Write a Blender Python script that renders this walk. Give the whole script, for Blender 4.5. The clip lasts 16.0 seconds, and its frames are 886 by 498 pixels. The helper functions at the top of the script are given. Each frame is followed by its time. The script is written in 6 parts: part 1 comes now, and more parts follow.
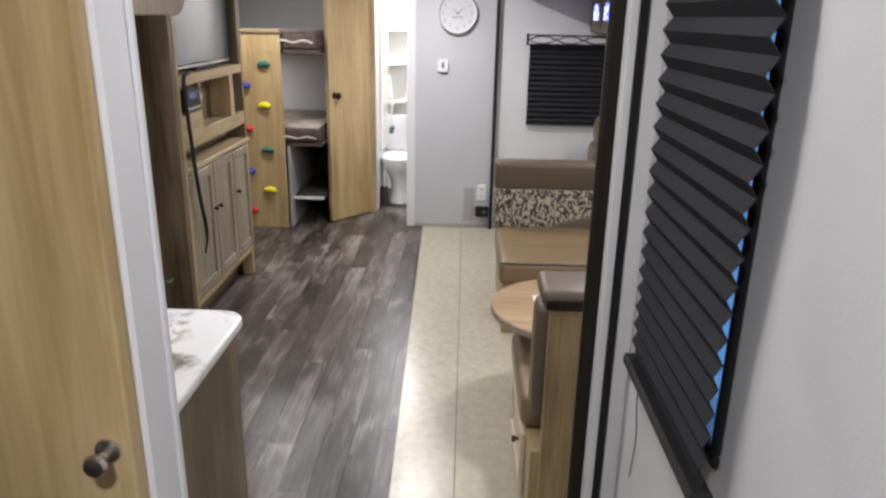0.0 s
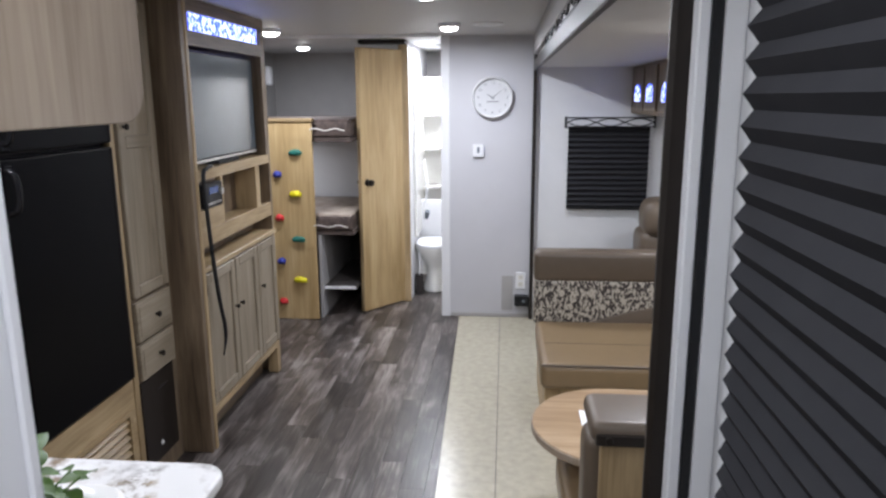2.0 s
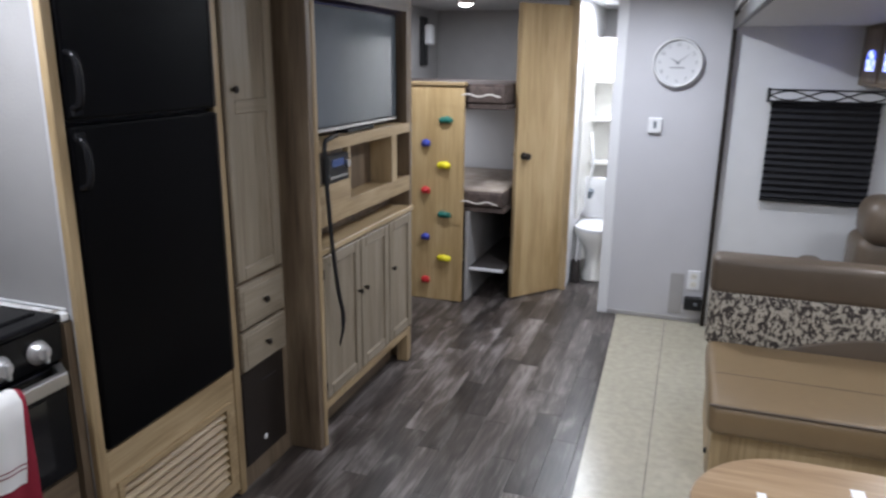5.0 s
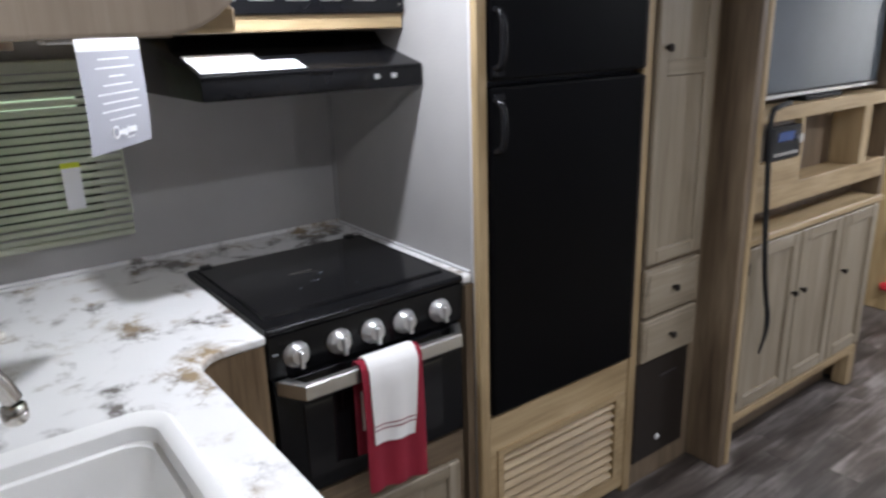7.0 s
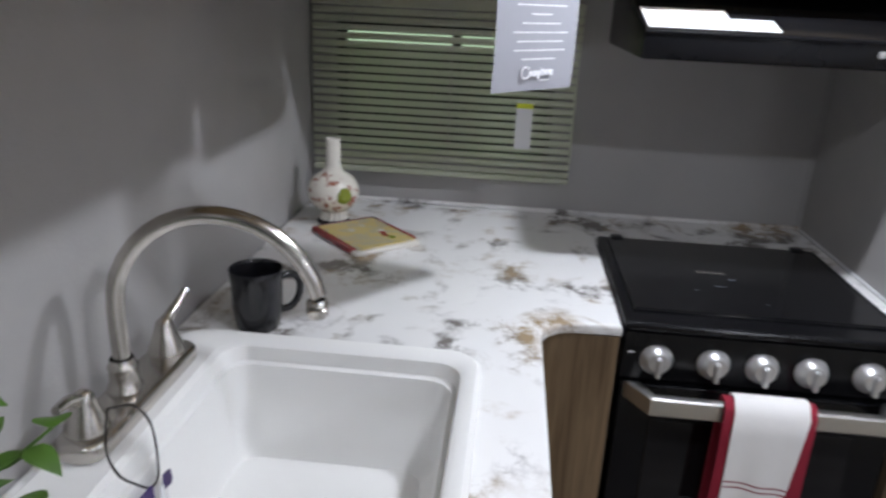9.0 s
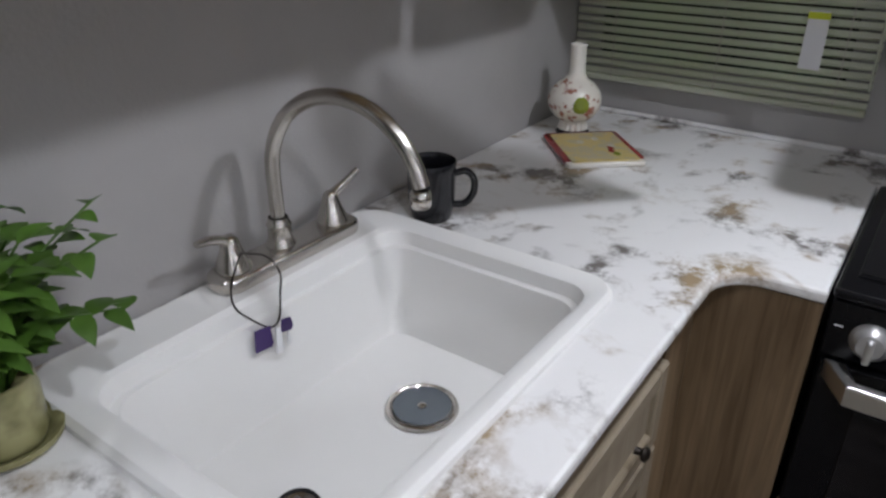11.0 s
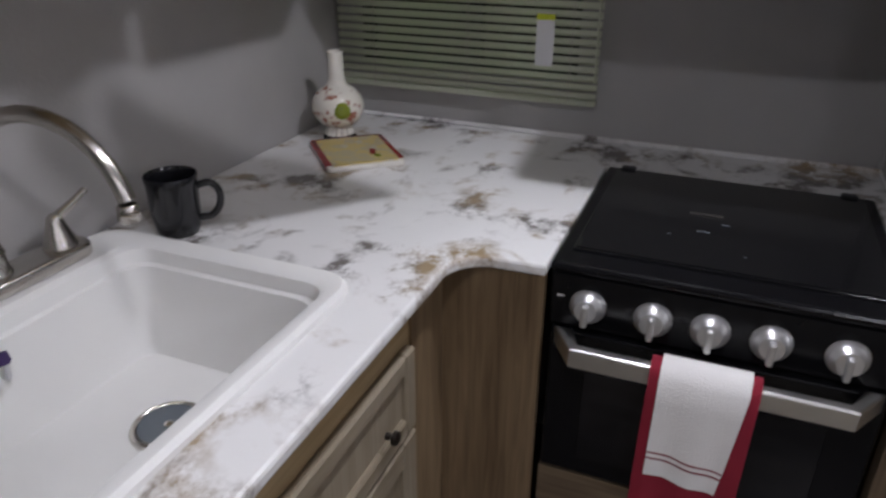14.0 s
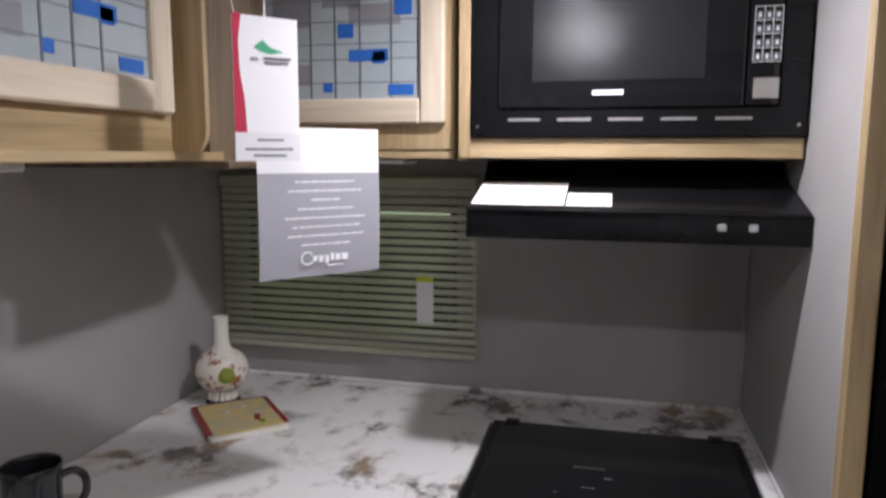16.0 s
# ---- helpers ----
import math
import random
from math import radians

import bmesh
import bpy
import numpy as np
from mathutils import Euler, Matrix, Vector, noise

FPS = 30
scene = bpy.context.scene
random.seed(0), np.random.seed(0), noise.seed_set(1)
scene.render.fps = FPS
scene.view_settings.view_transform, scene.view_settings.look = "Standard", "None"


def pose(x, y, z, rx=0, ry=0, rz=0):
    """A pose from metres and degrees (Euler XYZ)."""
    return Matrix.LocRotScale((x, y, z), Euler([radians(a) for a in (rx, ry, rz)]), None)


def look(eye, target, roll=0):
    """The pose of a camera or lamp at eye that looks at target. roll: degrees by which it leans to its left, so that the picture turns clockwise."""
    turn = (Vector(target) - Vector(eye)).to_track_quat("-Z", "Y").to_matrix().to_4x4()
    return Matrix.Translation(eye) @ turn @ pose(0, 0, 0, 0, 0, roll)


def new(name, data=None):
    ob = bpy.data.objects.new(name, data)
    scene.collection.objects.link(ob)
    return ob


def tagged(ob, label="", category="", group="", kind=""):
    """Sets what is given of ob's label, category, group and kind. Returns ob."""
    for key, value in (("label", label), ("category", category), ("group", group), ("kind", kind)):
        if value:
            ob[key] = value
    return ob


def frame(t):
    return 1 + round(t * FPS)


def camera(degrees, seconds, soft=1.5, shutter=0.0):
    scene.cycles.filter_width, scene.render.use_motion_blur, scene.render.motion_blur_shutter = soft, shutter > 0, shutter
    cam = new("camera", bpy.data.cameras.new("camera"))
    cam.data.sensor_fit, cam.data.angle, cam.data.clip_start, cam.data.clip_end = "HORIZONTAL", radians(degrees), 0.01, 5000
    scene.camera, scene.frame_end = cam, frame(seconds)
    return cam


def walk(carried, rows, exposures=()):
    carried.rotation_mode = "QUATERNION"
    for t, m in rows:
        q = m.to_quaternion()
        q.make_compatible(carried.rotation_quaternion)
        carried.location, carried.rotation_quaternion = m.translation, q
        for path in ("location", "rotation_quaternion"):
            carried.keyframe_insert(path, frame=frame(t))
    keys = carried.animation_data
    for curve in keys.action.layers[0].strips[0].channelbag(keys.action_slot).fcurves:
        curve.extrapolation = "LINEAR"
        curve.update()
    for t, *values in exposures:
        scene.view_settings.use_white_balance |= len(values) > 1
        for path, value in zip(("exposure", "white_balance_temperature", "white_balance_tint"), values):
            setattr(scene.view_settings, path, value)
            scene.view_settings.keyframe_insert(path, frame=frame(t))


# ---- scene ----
cam = camera(64.2, 16.0, soft=2.5, shutter=0.4)
PATH = [
    (0, (0.06, 0.094, 1.506), (0.01, 1.993, 0.88), 1.1),
    (0.5, (0.059, 0.108, 1.519), (-0.038, 2.038, 1.004), -0.2),
    (1, (0.061, 0.142, 1.536), (-0.07, 2.09, 1.099), -1.0),
    (1.5, (0.072, 0.236, 1.537), (-0.054, 2.188, 1.12), -0.5),
    (2, (0.081, 0.37, 1.529), (-0.09, 2.318, 1.11), -0.3),
    (2.5, (0.097, 0.45, 1.524), (-0.123, 2.394, 1.11), -0.8),
    (3, (0.095, 0.515, 1.522), (-0.163, 2.449, 1.087), -1.3),
    (3.2, (0.08, 0.553, 1.52), (-0.184, 2.486, 1.082), -1.2),
    (5.3, (0.105, 0.927, 1.534), (-0.644, 2.703, 1.003), 0.6),
    (5.5, (0.12, 0.947, 1.528), (-0.723, 2.681, 1.0), 0.5),
    (6, (0.096, 0.984, 1.506), (-1.015, 2.546, 0.937), -0.1),
    (6.5, (0.066, 1.035, 1.504), (-1.281, 2.393, 0.917), -0.9),
    (7, (-0.022, 1.116, 1.499), (-1.563, 2.244, 0.906), -1.8),
    (7.5, (-0.087, 1.15, 1.487), (-1.751, 2.07, 0.868), -2.1),
    (8, (-0.12, 1.196, 1.469), (-1.916, 1.816, 0.846), -0.7),
    (8.5, (-0.125, 1.282, 1.462), (-1.998, 1.539, 0.81), 1.8),
    (9, (-0.124, 1.371, 1.461), (-2.001, 1.209, 0.788), 2.7),
    (9.5, (-0.151, 1.431, 1.449), (-1.964, 0.91, 0.782), 0.8),
    (10, (-0.21, 1.51, 1.435), (-1.88, 0.703, 0.688), 0.8),
    (10.2, (-0.227, 1.541, 1.44), (-1.843, 0.682, 0.633), 0.4),
    (12.3, (-0.272, 1.844, 1.428), (-1.607, 0.67, 0.511), 2.7),
    (12.5, (-0.281, 1.859, 1.421), (-1.658, 0.74, 0.497), 3.3),
    (13, (-0.297, 1.867, 1.418), (-1.799, 0.92, 0.498), 2.1),
    (13.5, (-0.307, 1.849, 1.425), (-1.883, 1.03, 0.506), 1.2),
    (14, (-0.312, 1.835, 1.435), (-1.976, 1.153, 0.56), 0.2),
    (14.5, (-0.319, 1.84, 1.436), (-2.076, 1.263, 0.674), 1.5),
    (15, (-0.312, 1.842, 1.467), (-2.143, 1.316, 0.859), 2.5),
    (15.5, (-0.304, 1.853, 1.491), (-2.191, 1.357, 1.051), 1.6),
    (16, (-0.303, 1.856, 1.511), (-2.231, 1.394, 1.248), 0.2),
]
walk(cam, [(t, look(eye, target, roll)) for t, eye, target, roll in PATH], [(0, 0.02, 7150, 12), (1.0, 0.02, 6850, 12), (2.0, 0.05, 6500, 11), (3.2, 0.0, 6450, 11), (5.5, -0.17, 6400, 10), (6.0, -0.12, 6500, 10), (7.0, 0.1, 6500, 10), (8, -0.05, 6450, 10), (9, -0.1, 6450, 10), (10, -0.25, 6500, 10), (12.5, -0.66, 6600, 13), (13.5, -0.68, 6600, 14), (14.5, -0.54, 6750, 15), (16, -0.5, 6900, 17)])

# ---- world, lamps ----
world = bpy.data.worlds.new("showroom")
scene.world = world
world.use_nodes = True
wbg = world.node_tree.nodes["Background"]
wbg.inputs[0].default_value = (0.62, 0.70, 0.66, 1)
wbg.inputs[1].default_value = 0.27

CEIL = 1.93
COOL = (0.90, 0.95, 1.06)
PUCKS = [(0.02, 0.98, 2.0), (-0.53, 1.75, 5.5), (-1.33, 1.78, 9.0), (-0.22, 3.14, 3.6), (-0.235, 4.44, 18.0), (-1.31, 4.62, 11.0), (-1.47, 5.87, 8.0)]
for px, py, watts in PUCKS:
    lamp = bpy.data.lights.new("puck_lamp", "AREA")
    lamp.shape, lamp.size, lamp.energy, lamp.color = "DISK", 0.05, watts, COOL
    ob = new("puck_lamp", lamp)
    ob.matrix_world = pose(px, py, CEIL - 0.044)
# Last entry: unseen lamp added to brighten the wall between the bunks.
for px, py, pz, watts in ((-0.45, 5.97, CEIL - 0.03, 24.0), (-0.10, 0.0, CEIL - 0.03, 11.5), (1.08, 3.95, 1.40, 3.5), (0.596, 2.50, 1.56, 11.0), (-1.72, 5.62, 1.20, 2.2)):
    # The bathroom and bedroom lamps are unseen, placed for the brightness there.
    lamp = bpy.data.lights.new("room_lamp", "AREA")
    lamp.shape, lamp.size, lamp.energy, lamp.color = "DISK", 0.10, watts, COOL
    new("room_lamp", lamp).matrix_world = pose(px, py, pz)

# ---- materials ----


def mat(name, colour, rough=0.5, metal=0.0, vary=0.12, scale=18.0, bump=0.02, bscale=180.0, coat=0.0, emit=None, power=0.0):
    """A plain surface with mottling at two scales and a fine relief."""
    m = bpy.data.materials.new(name)
    m.use_nodes = True
    nt = m.node_tree
    b = nt.nodes["Principled BSDF"]
    tc = nt.nodes.new("ShaderNodeTexCoord")
    n1 = nt.nodes.new("ShaderNodeTexNoise")
    n1.inputs["Scale"].default_value, n1.inputs["Detail"].default_value = scale, 6
    n2 = nt.nodes.new("ShaderNodeTexNoise")
    n2.inputs["Scale"].default_value, n2.inputs["Detail"].default_value = bscale, 3
    for n in (n1, n2):
        nt.links.new(tc.outputs["Object"], n.inputs["Vector"])
    mix = nt.nodes.new("ShaderNodeMix")
    mix.data_type = "RGBA"
    mix.inputs["A"].default_value = (*[c * (1 - vary) for c in colour], 1)
    mix.inputs["B"].default_value = (*[min(1, c * (1 + vary)) for c in colour], 1)
    nt.links.new(n1.outputs["Fac"], mix.inputs["Factor"])
    nt.links.new(mix.outputs["Result"], b.inputs["Base Color"])
    b.inputs["Roughness"].default_value, b.inputs["Metallic"].default_value = rough, metal
    b.inputs["Coat Weight"].default_value = coat
    if bump:
        bp = nt.nodes.new("ShaderNodeBump")
        bp.inputs["Strength"].default_value, bp.inputs["Distance"].default_value = bump * 10, 0.001
        nt.links.new(n2.outputs["Fac"], bp.inputs["Height"])
        nt.links.new(bp.outputs["Normal"], b.inputs["Normal"])
    if emit:
        b.inputs["Emission Color"].default_value, b.inputs["Emission Strength"].default_value = (*emit, 1), power
    return m


def wood(name, dark, mid, light, axis="Z", rough=0.45, scale=1.0, per_piece=0.0, streak=1.0, patch=1.0):
    """Grain stretched along one axis: broad figure, fine streaks and pores."""
    m = bpy.data.materials.new(name)
    m.use_nodes = True
    nt = m.node_tree
    b = nt.nodes["Principled BSDF"]
    tc = nt.nodes.new("ShaderNodeTexCoord")
    info = nt.nodes.new("ShaderNodeObjectInfo")
    add = nt.nodes.new("ShaderNodeVectorMath")
    add.operation = "MULTIPLY_ADD"
    nt.links.new(info.outputs["Random"], add.inputs[0])
    add.inputs[1].default_value = (7.3, 11.1, 5.7)
    nt.links.new(tc.outputs["Object"], add.inputs[2])

    def grain(along, across, detail):
        mp = nt.nodes.new("ShaderNodeMapping")
        s = {"X": (along, across, across), "Y": (across, along, across), "Z": (across, across, along)}[axis]
        mp.inputs["Scale"].default_value = [v * scale for v in s]
        nt.links.new(add.outputs[0], mp.inputs["Vector"])
        n = nt.nodes.new("ShaderNodeTexNoise")
        n.inputs["Scale"].default_value, n.inputs["Detail"].default_value, n.inputs["Distortion"].default_value = 1, detail, 0.8
        nt.links.new(mp.outputs["Vector"], n.inputs["Vector"])
        return n

    broad, fine = grain(1.3 * patch, 11.0, 4), grain(5.0 * streak, 95.0, 5)
    mixv = nt.nodes.new("ShaderNodeMath")
    mixv.operation = "MULTIPLY_ADD"
    mixv.inputs[1].default_value = 0.38
    nt.links.new(fine.outputs["Fac"], mixv.inputs[0])
    half = nt.nodes.new("ShaderNodeMath")
    half.operation = "MULTIPLY"
    half.inputs[1].default_value = 0.62
    nt.links.new(broad.outputs["Fac"], half.inputs[0])
    nt.links.new(half.outputs[0], mixv.inputs[2])
    ramp = nt.nodes.new("ShaderNodeValToRGB")
    e = ramp.color_ramp.elements
    e[0].position, e[0].color = 0.34, (*dark, 1)
    e[1].position, e[1].color = 0.66, (*light, 1)
    mid_e = e.new(0.5)
    mid_e.color = (*mid, 1)
    nt.links.new(mixv.outputs[0], ramp.inputs["Fac"])
    out = ramp.outputs["Color"]
    if per_piece:
        hsv = nt.nodes.new("ShaderNodeHueSaturation")
        rng = nt.nodes.new("ShaderNodeMapRange")
        rng.inputs["To Min"].default_value, rng.inputs["To Max"].default_value = 1 - per_piece, 1 + per_piece
        nt.links.new(info.outputs["Random"], rng.inputs["Value"])
        nt.links.new(rng.outputs["Result"], hsv.inputs["Value"])
        nt.links.new(out, hsv.inputs["Color"])
        out = hsv.outputs["Color"]
    nt.links.new(out, b.inputs["Base Color"])
    b.inputs["Roughness"].default_value = rough
    bp = nt.nodes.new("ShaderNodeBump")
    bp.inputs["Strength"].default_value, bp.inputs["Distance"].default_value = 0.25, 0.0008
    nt.links.new(fine.outputs["Fac"], bp.inputs["Height"])
    nt.links.new(bp.outputs["Normal"], b.inputs["Normal"])
    return m


def glass(name, tint, rough=0.02, alpha=None):
    m = bpy.data.materials.new(name)
    m.use_nodes = True
    b = m.node_tree.nodes["Principled BSDF"]
    b.inputs["Base Color"].default_value, b.inputs["Roughness"].default_value = (*tint, 1), rough
    b.inputs["Transmission Weight"].default_value = 1.0
    b.inputs["IOR"].default_value = 1.1 if alpha else 1.45
    return m


def marble(name):
    m = mat(name, (0.83, 0.82, 0.81), rough=0.22, vary=0.05, scale=6, bump=0.004, bscale=90)
    nt = m.node_tree
    b = nt.nodes["Principled BSDF"]
    base = b.inputs["Base Color"].links[0].from_socket
    tc = nt.nodes["Texture Coordinate"]
    blot = nt.nodes.new("ShaderNodeTexNoise")
    blot.inputs["Scale"].default_value, blot.inputs["Detail"].default_value, blot.inputs["Distortion"].default_value = 5.6, 8, 1.2
    vein = nt.nodes.new("ShaderNodeTexNoise")
    vein.inputs["Scale"].default_value, vein.inputs["Detail"].default_value, vein.inputs["Roughness"].default_value = 17, 10, 0.72
    tint = nt.nodes.new("ShaderNodeTexNoise")
    tint.inputs["Scale"].default_value = 7
    for n in (blot, vein, tint):
        nt.links.new(tc.outputs["Object"], n.inputs["Vector"])
    r1 = nt.nodes.new("ShaderNodeMapRange")
    r1.inputs["From Min"].default_value, r1.inputs["From Max"].default_value = 0.475, 0.66
    nt.links.new(blot.outputs["Fac"], r1.inputs["Value"])
    r2 = nt.nodes.new("ShaderNodeMapRange")
    r2.inputs["From Min"].default_value, r2.inputs["From Max"].default_value = 0.44, 0.66
    nt.links.new(vein.outputs["Fac"], r2.inputs["Value"])
    mul = nt.nodes.new("ShaderNodeMath")
    mul.operation = "MULTIPLY"
    nt.links.new(r1.outputs["Result"], mul.inputs[0])
    nt.links.new(r2.outputs["Result"], mul.inputs[1])
    boost = nt.nodes.new("ShaderNodeMath")
    boost.operation, boost.use_clamp = "MULTIPLY", True
    boost.inputs[1].default_value = 2.1
    nt.links.new(mul.outputs[0], boost.inputs[0])
    stain = nt.nodes.new("ShaderNodeValToRGB")
    stain.color_ramp.elements[0].position, stain.color_ramp.elements[0].color = 0.42, (0.20, 0.18, 0.17, 1)
    stain.color_ramp.elements[1].position, stain.color_ramp.elements[1].color = 0.58, (0.36, 0.27, 0.17, 1)
    nt.links.new(tint.outputs["Fac"], stain.inputs["Fac"])
    mix = nt.nodes.new("ShaderNodeMix")
    mix.data_type = "RGBA"
    nt.links.new(boost.outputs[0], mix.inputs["Factor"])
    nt.links.new(base, mix.inputs["A"])
    nt.links.new(stain.outputs["Color"], mix.inputs["B"])
    nt.links.new(mix.outputs["Result"], b.inputs["Base Color"])
    return m


def two_tone(name, a, b_, scale=40.0, edge=0.5, rough=0.8, stretch=(1, 1, 1), detail=2.0, soft=0.02):
    """Two colours parted by a noise threshold: woven, printed or speckled cloth."""
    m = mat(name, a, rough=rough)
    nt = m.node_tree
    b = nt.nodes["Principled BSDF"]
    tc = nt.nodes["Texture Coordinate"]
    mp = nt.nodes.new("ShaderNodeMapping")
    mp.inputs["Scale"].default_value = stretch
    nt.links.new(tc.outputs["Object"], mp.inputs["Vector"])
    n = nt.nodes.new("ShaderNodeTexNoise")
    n.inputs["Scale"].default_value, n.inputs["Detail"].default_value = scale, detail
    nt.links.new(mp.outputs["Vector"], n.inputs["Vector"])
    ramp = nt.nodes.new("ShaderNodeValToRGB")
    ramp.color_ramp.elements[0].position, ramp.color_ramp.elements[0].color = edge - soft, (*a, 1)
    ramp.color_ramp.elements[1].position, ramp.color_ramp.elements[1].color = edge + soft, (*b_, 1)
    nt.links.new(n.outputs["Fac"], ramp.inputs["Fac"])
    nt.links.new(ramp.outputs["Color"], b.inputs["Base Color"])
    return m


OAK = ((0.25, 0.17, 0.085), (0.39, 0.28, 0.15), (0.50, 0.375, 0.22))
M_OAK = wood("light_oak", *OAK)
M_OAK_Y = wood("light_oak_along", *OAK, axis="Y")
M_OAK_X = wood("light_oak_across", *OAK, axis="X")
M_DOOR = wood("blond_door", (0.34, 0.225, 0.095), (0.47, 0.33, 0.16), (0.58, 0.43, 0.235), scale=0.7)
DRIFT = ((0.085, 0.058, 0.036), (0.160, 0.114, 0.072), (0.245, 0.185, 0.122))
M_DRIFT = wood("driftwood", *DRIFT)
M_BROWN = wood("warm_brown_wood", (0.105, 0.066, 0.034), (0.190, 0.128, 0.072), (0.280, 0.198, 0.118))
M_DRIFT_Y = wood("driftwood_along", *DRIFT, axis="Y")
M_DRIFT_X = wood("driftwood_across", *DRIFT, axis="X")
GREYW = ((0.26, 0.20, 0.15), (0.36, 0.285, 0.215), (0.44, 0.36, 0.28))
M_GREYW = wood("grey_washed_wood", *GREYW)
TAUPE = ((0.205, 0.163, 0.112), (0.285, 0.235, 0.170), (0.355, 0.300, 0.228))
M_TAUPE = wood("glazed_taupe_wood", *TAUPE, streak=0.6)
M_TAUPE_Y = wood("glazed_taupe_wood_along", *TAUPE, axis="Y", streak=0.6)
M_TAUPE_X = wood("glazed_taupe_wood_across", *TAUPE, axis="X", streak=0.6)
M_MAPLE = wood("pale_maple", (0.56, 0.46, 0.33), (0.66, 0.56, 0.43), (0.74, 0.65, 0.52))
M_MAPLE_Y = wood("pale_maple_along", (0.56, 0.46, 0.33), (0.66, 0.56, 0.43), (0.74, 0.65, 0.52), axis="Y")
M_MAPLE_X = wood("pale_maple_across", (0.56, 0.46, 0.33), (0.66, 0.56, 0.43), (0.74, 0.65, 0.52), axis="X")
M_TABLE = wood("table_laminate", (0.24, 0.15, 0.08), (0.35, 0.235, 0.135), (0.45, 0.32, 0.20), axis="X", rough=0.3)
M_PLANK = wood("grey_brown_plank", (0.026, 0.020, 0.017), (0.078, 0.064, 0.057), (0.225, 0.200, 0.188), axis="Y", rough=0.34, per_piece=0.42, scale=0.9, patch=2.6)
M_WALL = mat("grey_wallboard", (0.375, 0.362, 0.353), rough=0.7, vary=0.08, scale=9, bump=0.07, bscale=150)
M_WALLC = mat("light_grey_wallboard", (0.53, 0.525, 0.545), rough=0.65, vary=0.05, scale=5, bump=0.03, bscale=260)
M_FACE = mat("clock_face_card", (0.60, 0.60, 0.61), rough=0.5, vary=0.02)
M_RIM = mat("silver_painted_plastic", (0.66, 0.66, 0.66), rough=0.35, vary=0.04)
M_WALLR = mat("pale_grey_wallboard", (0.72, 0.72, 0.725), rough=0.7, vary=0.06, scale=7, bump=0.04, bscale=320)
M_CEIL = mat("white_ceiling_board", (0.56, 0.555, 0.55), rough=0.6, vary=0.03, bump=0.01)
M_WHITE = mat("white_vinyl_trim", (0.74, 0.74, 0.75), rough=0.45, vary=0.03, bump=0.004)
M_SHOWER = mat("white_acrylic", (0.83, 0.82, 0.78), rough=0.2, vary=0.02, bump=0.0)
M_BEIGE = mat("beige_vinyl", (0.47, 0.43, 0.335), rough=0.26, vary=0.24, scale=26, bump=0.012, bscale=110)
M_MARBLE = marble("white_marble_laminate")
M_SINK = mat("white_composite", (0.83, 0.82, 0.80), rough=0.28, vary=0.02, bump=0.003)
M_BLACK = mat("black_enamel", (0.006, 0.006, 0.007), rough=0.22, vary=0.2, bump=0.004)
M_FRIDGE = mat("black_fridge_panel", (0.002, 0.002, 0.0025), rough=0.34, vary=0.2, bump=0.008, bscale=400)
M_BLACKP = mat("black_plastic", (0.018, 0.018, 0.019), rough=0.45, vary=0.2)
M_GLOSS = mat("black_glass", (0.008, 0.008, 0.009), rough=0.07, vary=0.1, bump=0.0)
M_STEEL = mat("brushed_nickel", (0.56, 0.53, 0.49), rough=0.24, metal=1.0, vary=0.08, bump=0.005)
M_ALU = mat("satin_aluminium", (0.63, 0.62, 0.60), rough=0.36, metal=1.0, vary=0.06)
M_KNOB = mat("silver_plastic", (0.60, 0.60, 0.60), rough=0.28, metal=0.75, vary=0.05)
M_BRONZE = mat("dark_bronze", (0.03, 0.024, 0.02), rough=0.4, metal=0.7)
M_PLEAT = mat("black_pleated_cloth", (0.037, 0.037, 0.041), rough=0.85, vary=0.15, bump=0.03, bscale=500)
M_TRIMBR = mat("dark_brown_trim", (0.022, 0.017, 0.014), rough=0.42, vary=0.2)
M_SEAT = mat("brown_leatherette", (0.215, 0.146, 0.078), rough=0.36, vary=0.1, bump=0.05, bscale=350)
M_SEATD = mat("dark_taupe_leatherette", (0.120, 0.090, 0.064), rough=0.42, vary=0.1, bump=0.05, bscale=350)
M_PATTERN = two_tone("patterned_cloth", (0.055, 0.045, 0.04), (0.52, 0.47, 0.39), scale=84, edge=0.5, stretch=(1.15, 1.0, 0.62), detail=3.0)
M_RED = mat("red_terry", (0.26, 0.012, 0.03), rough=0.95, vary=0.2, bump=0.12, bscale=420)
M_TOWEL = mat("white_waffle_cloth", (0.80, 0.78, 0.76), rough=0.95, vary=0.05, bump=0.12, bscale=330)
M_LINE = mat("red_stitching", (0.25, 0.02, 0.035), rough=0.9)
M_PAPER = mat("white_paper", (0.82, 0.82, 0.83), rough=0.7, vary=0.02, bump=0.0)
M_PAPERG = mat("grey_printed_paper", (0.33, 0.33, 0.36), rough=0.7, vary=0.03, bump=0.0)
M_PAPERR = mat("red_printed_paper", (0.48, 0.02, 0.06), rough=0.6, vary=0.05, bump=0.0)
M_INK = mat("grey_ink", (0.20, 0.20, 0.22), rough=0.8, bump=0.0)
M_INKW = mat("white_ink", (0.86, 0.86, 0.87), rough=0.8, bump=0.0)
M_INKG = mat("green_ink", (0.05, 0.36, 0.20), rough=0.7, bump=0.0)
M_INKY = mat("yellow_ink", (0.60, 0.66, 0.04), rough=0.7, bump=0.0)
M_BLIND = mat("cream_slat", (0.72, 0.72, 0.62), rough=0.45, vary=0.05, bump=0.004)
bn = M_BLIND.node_tree
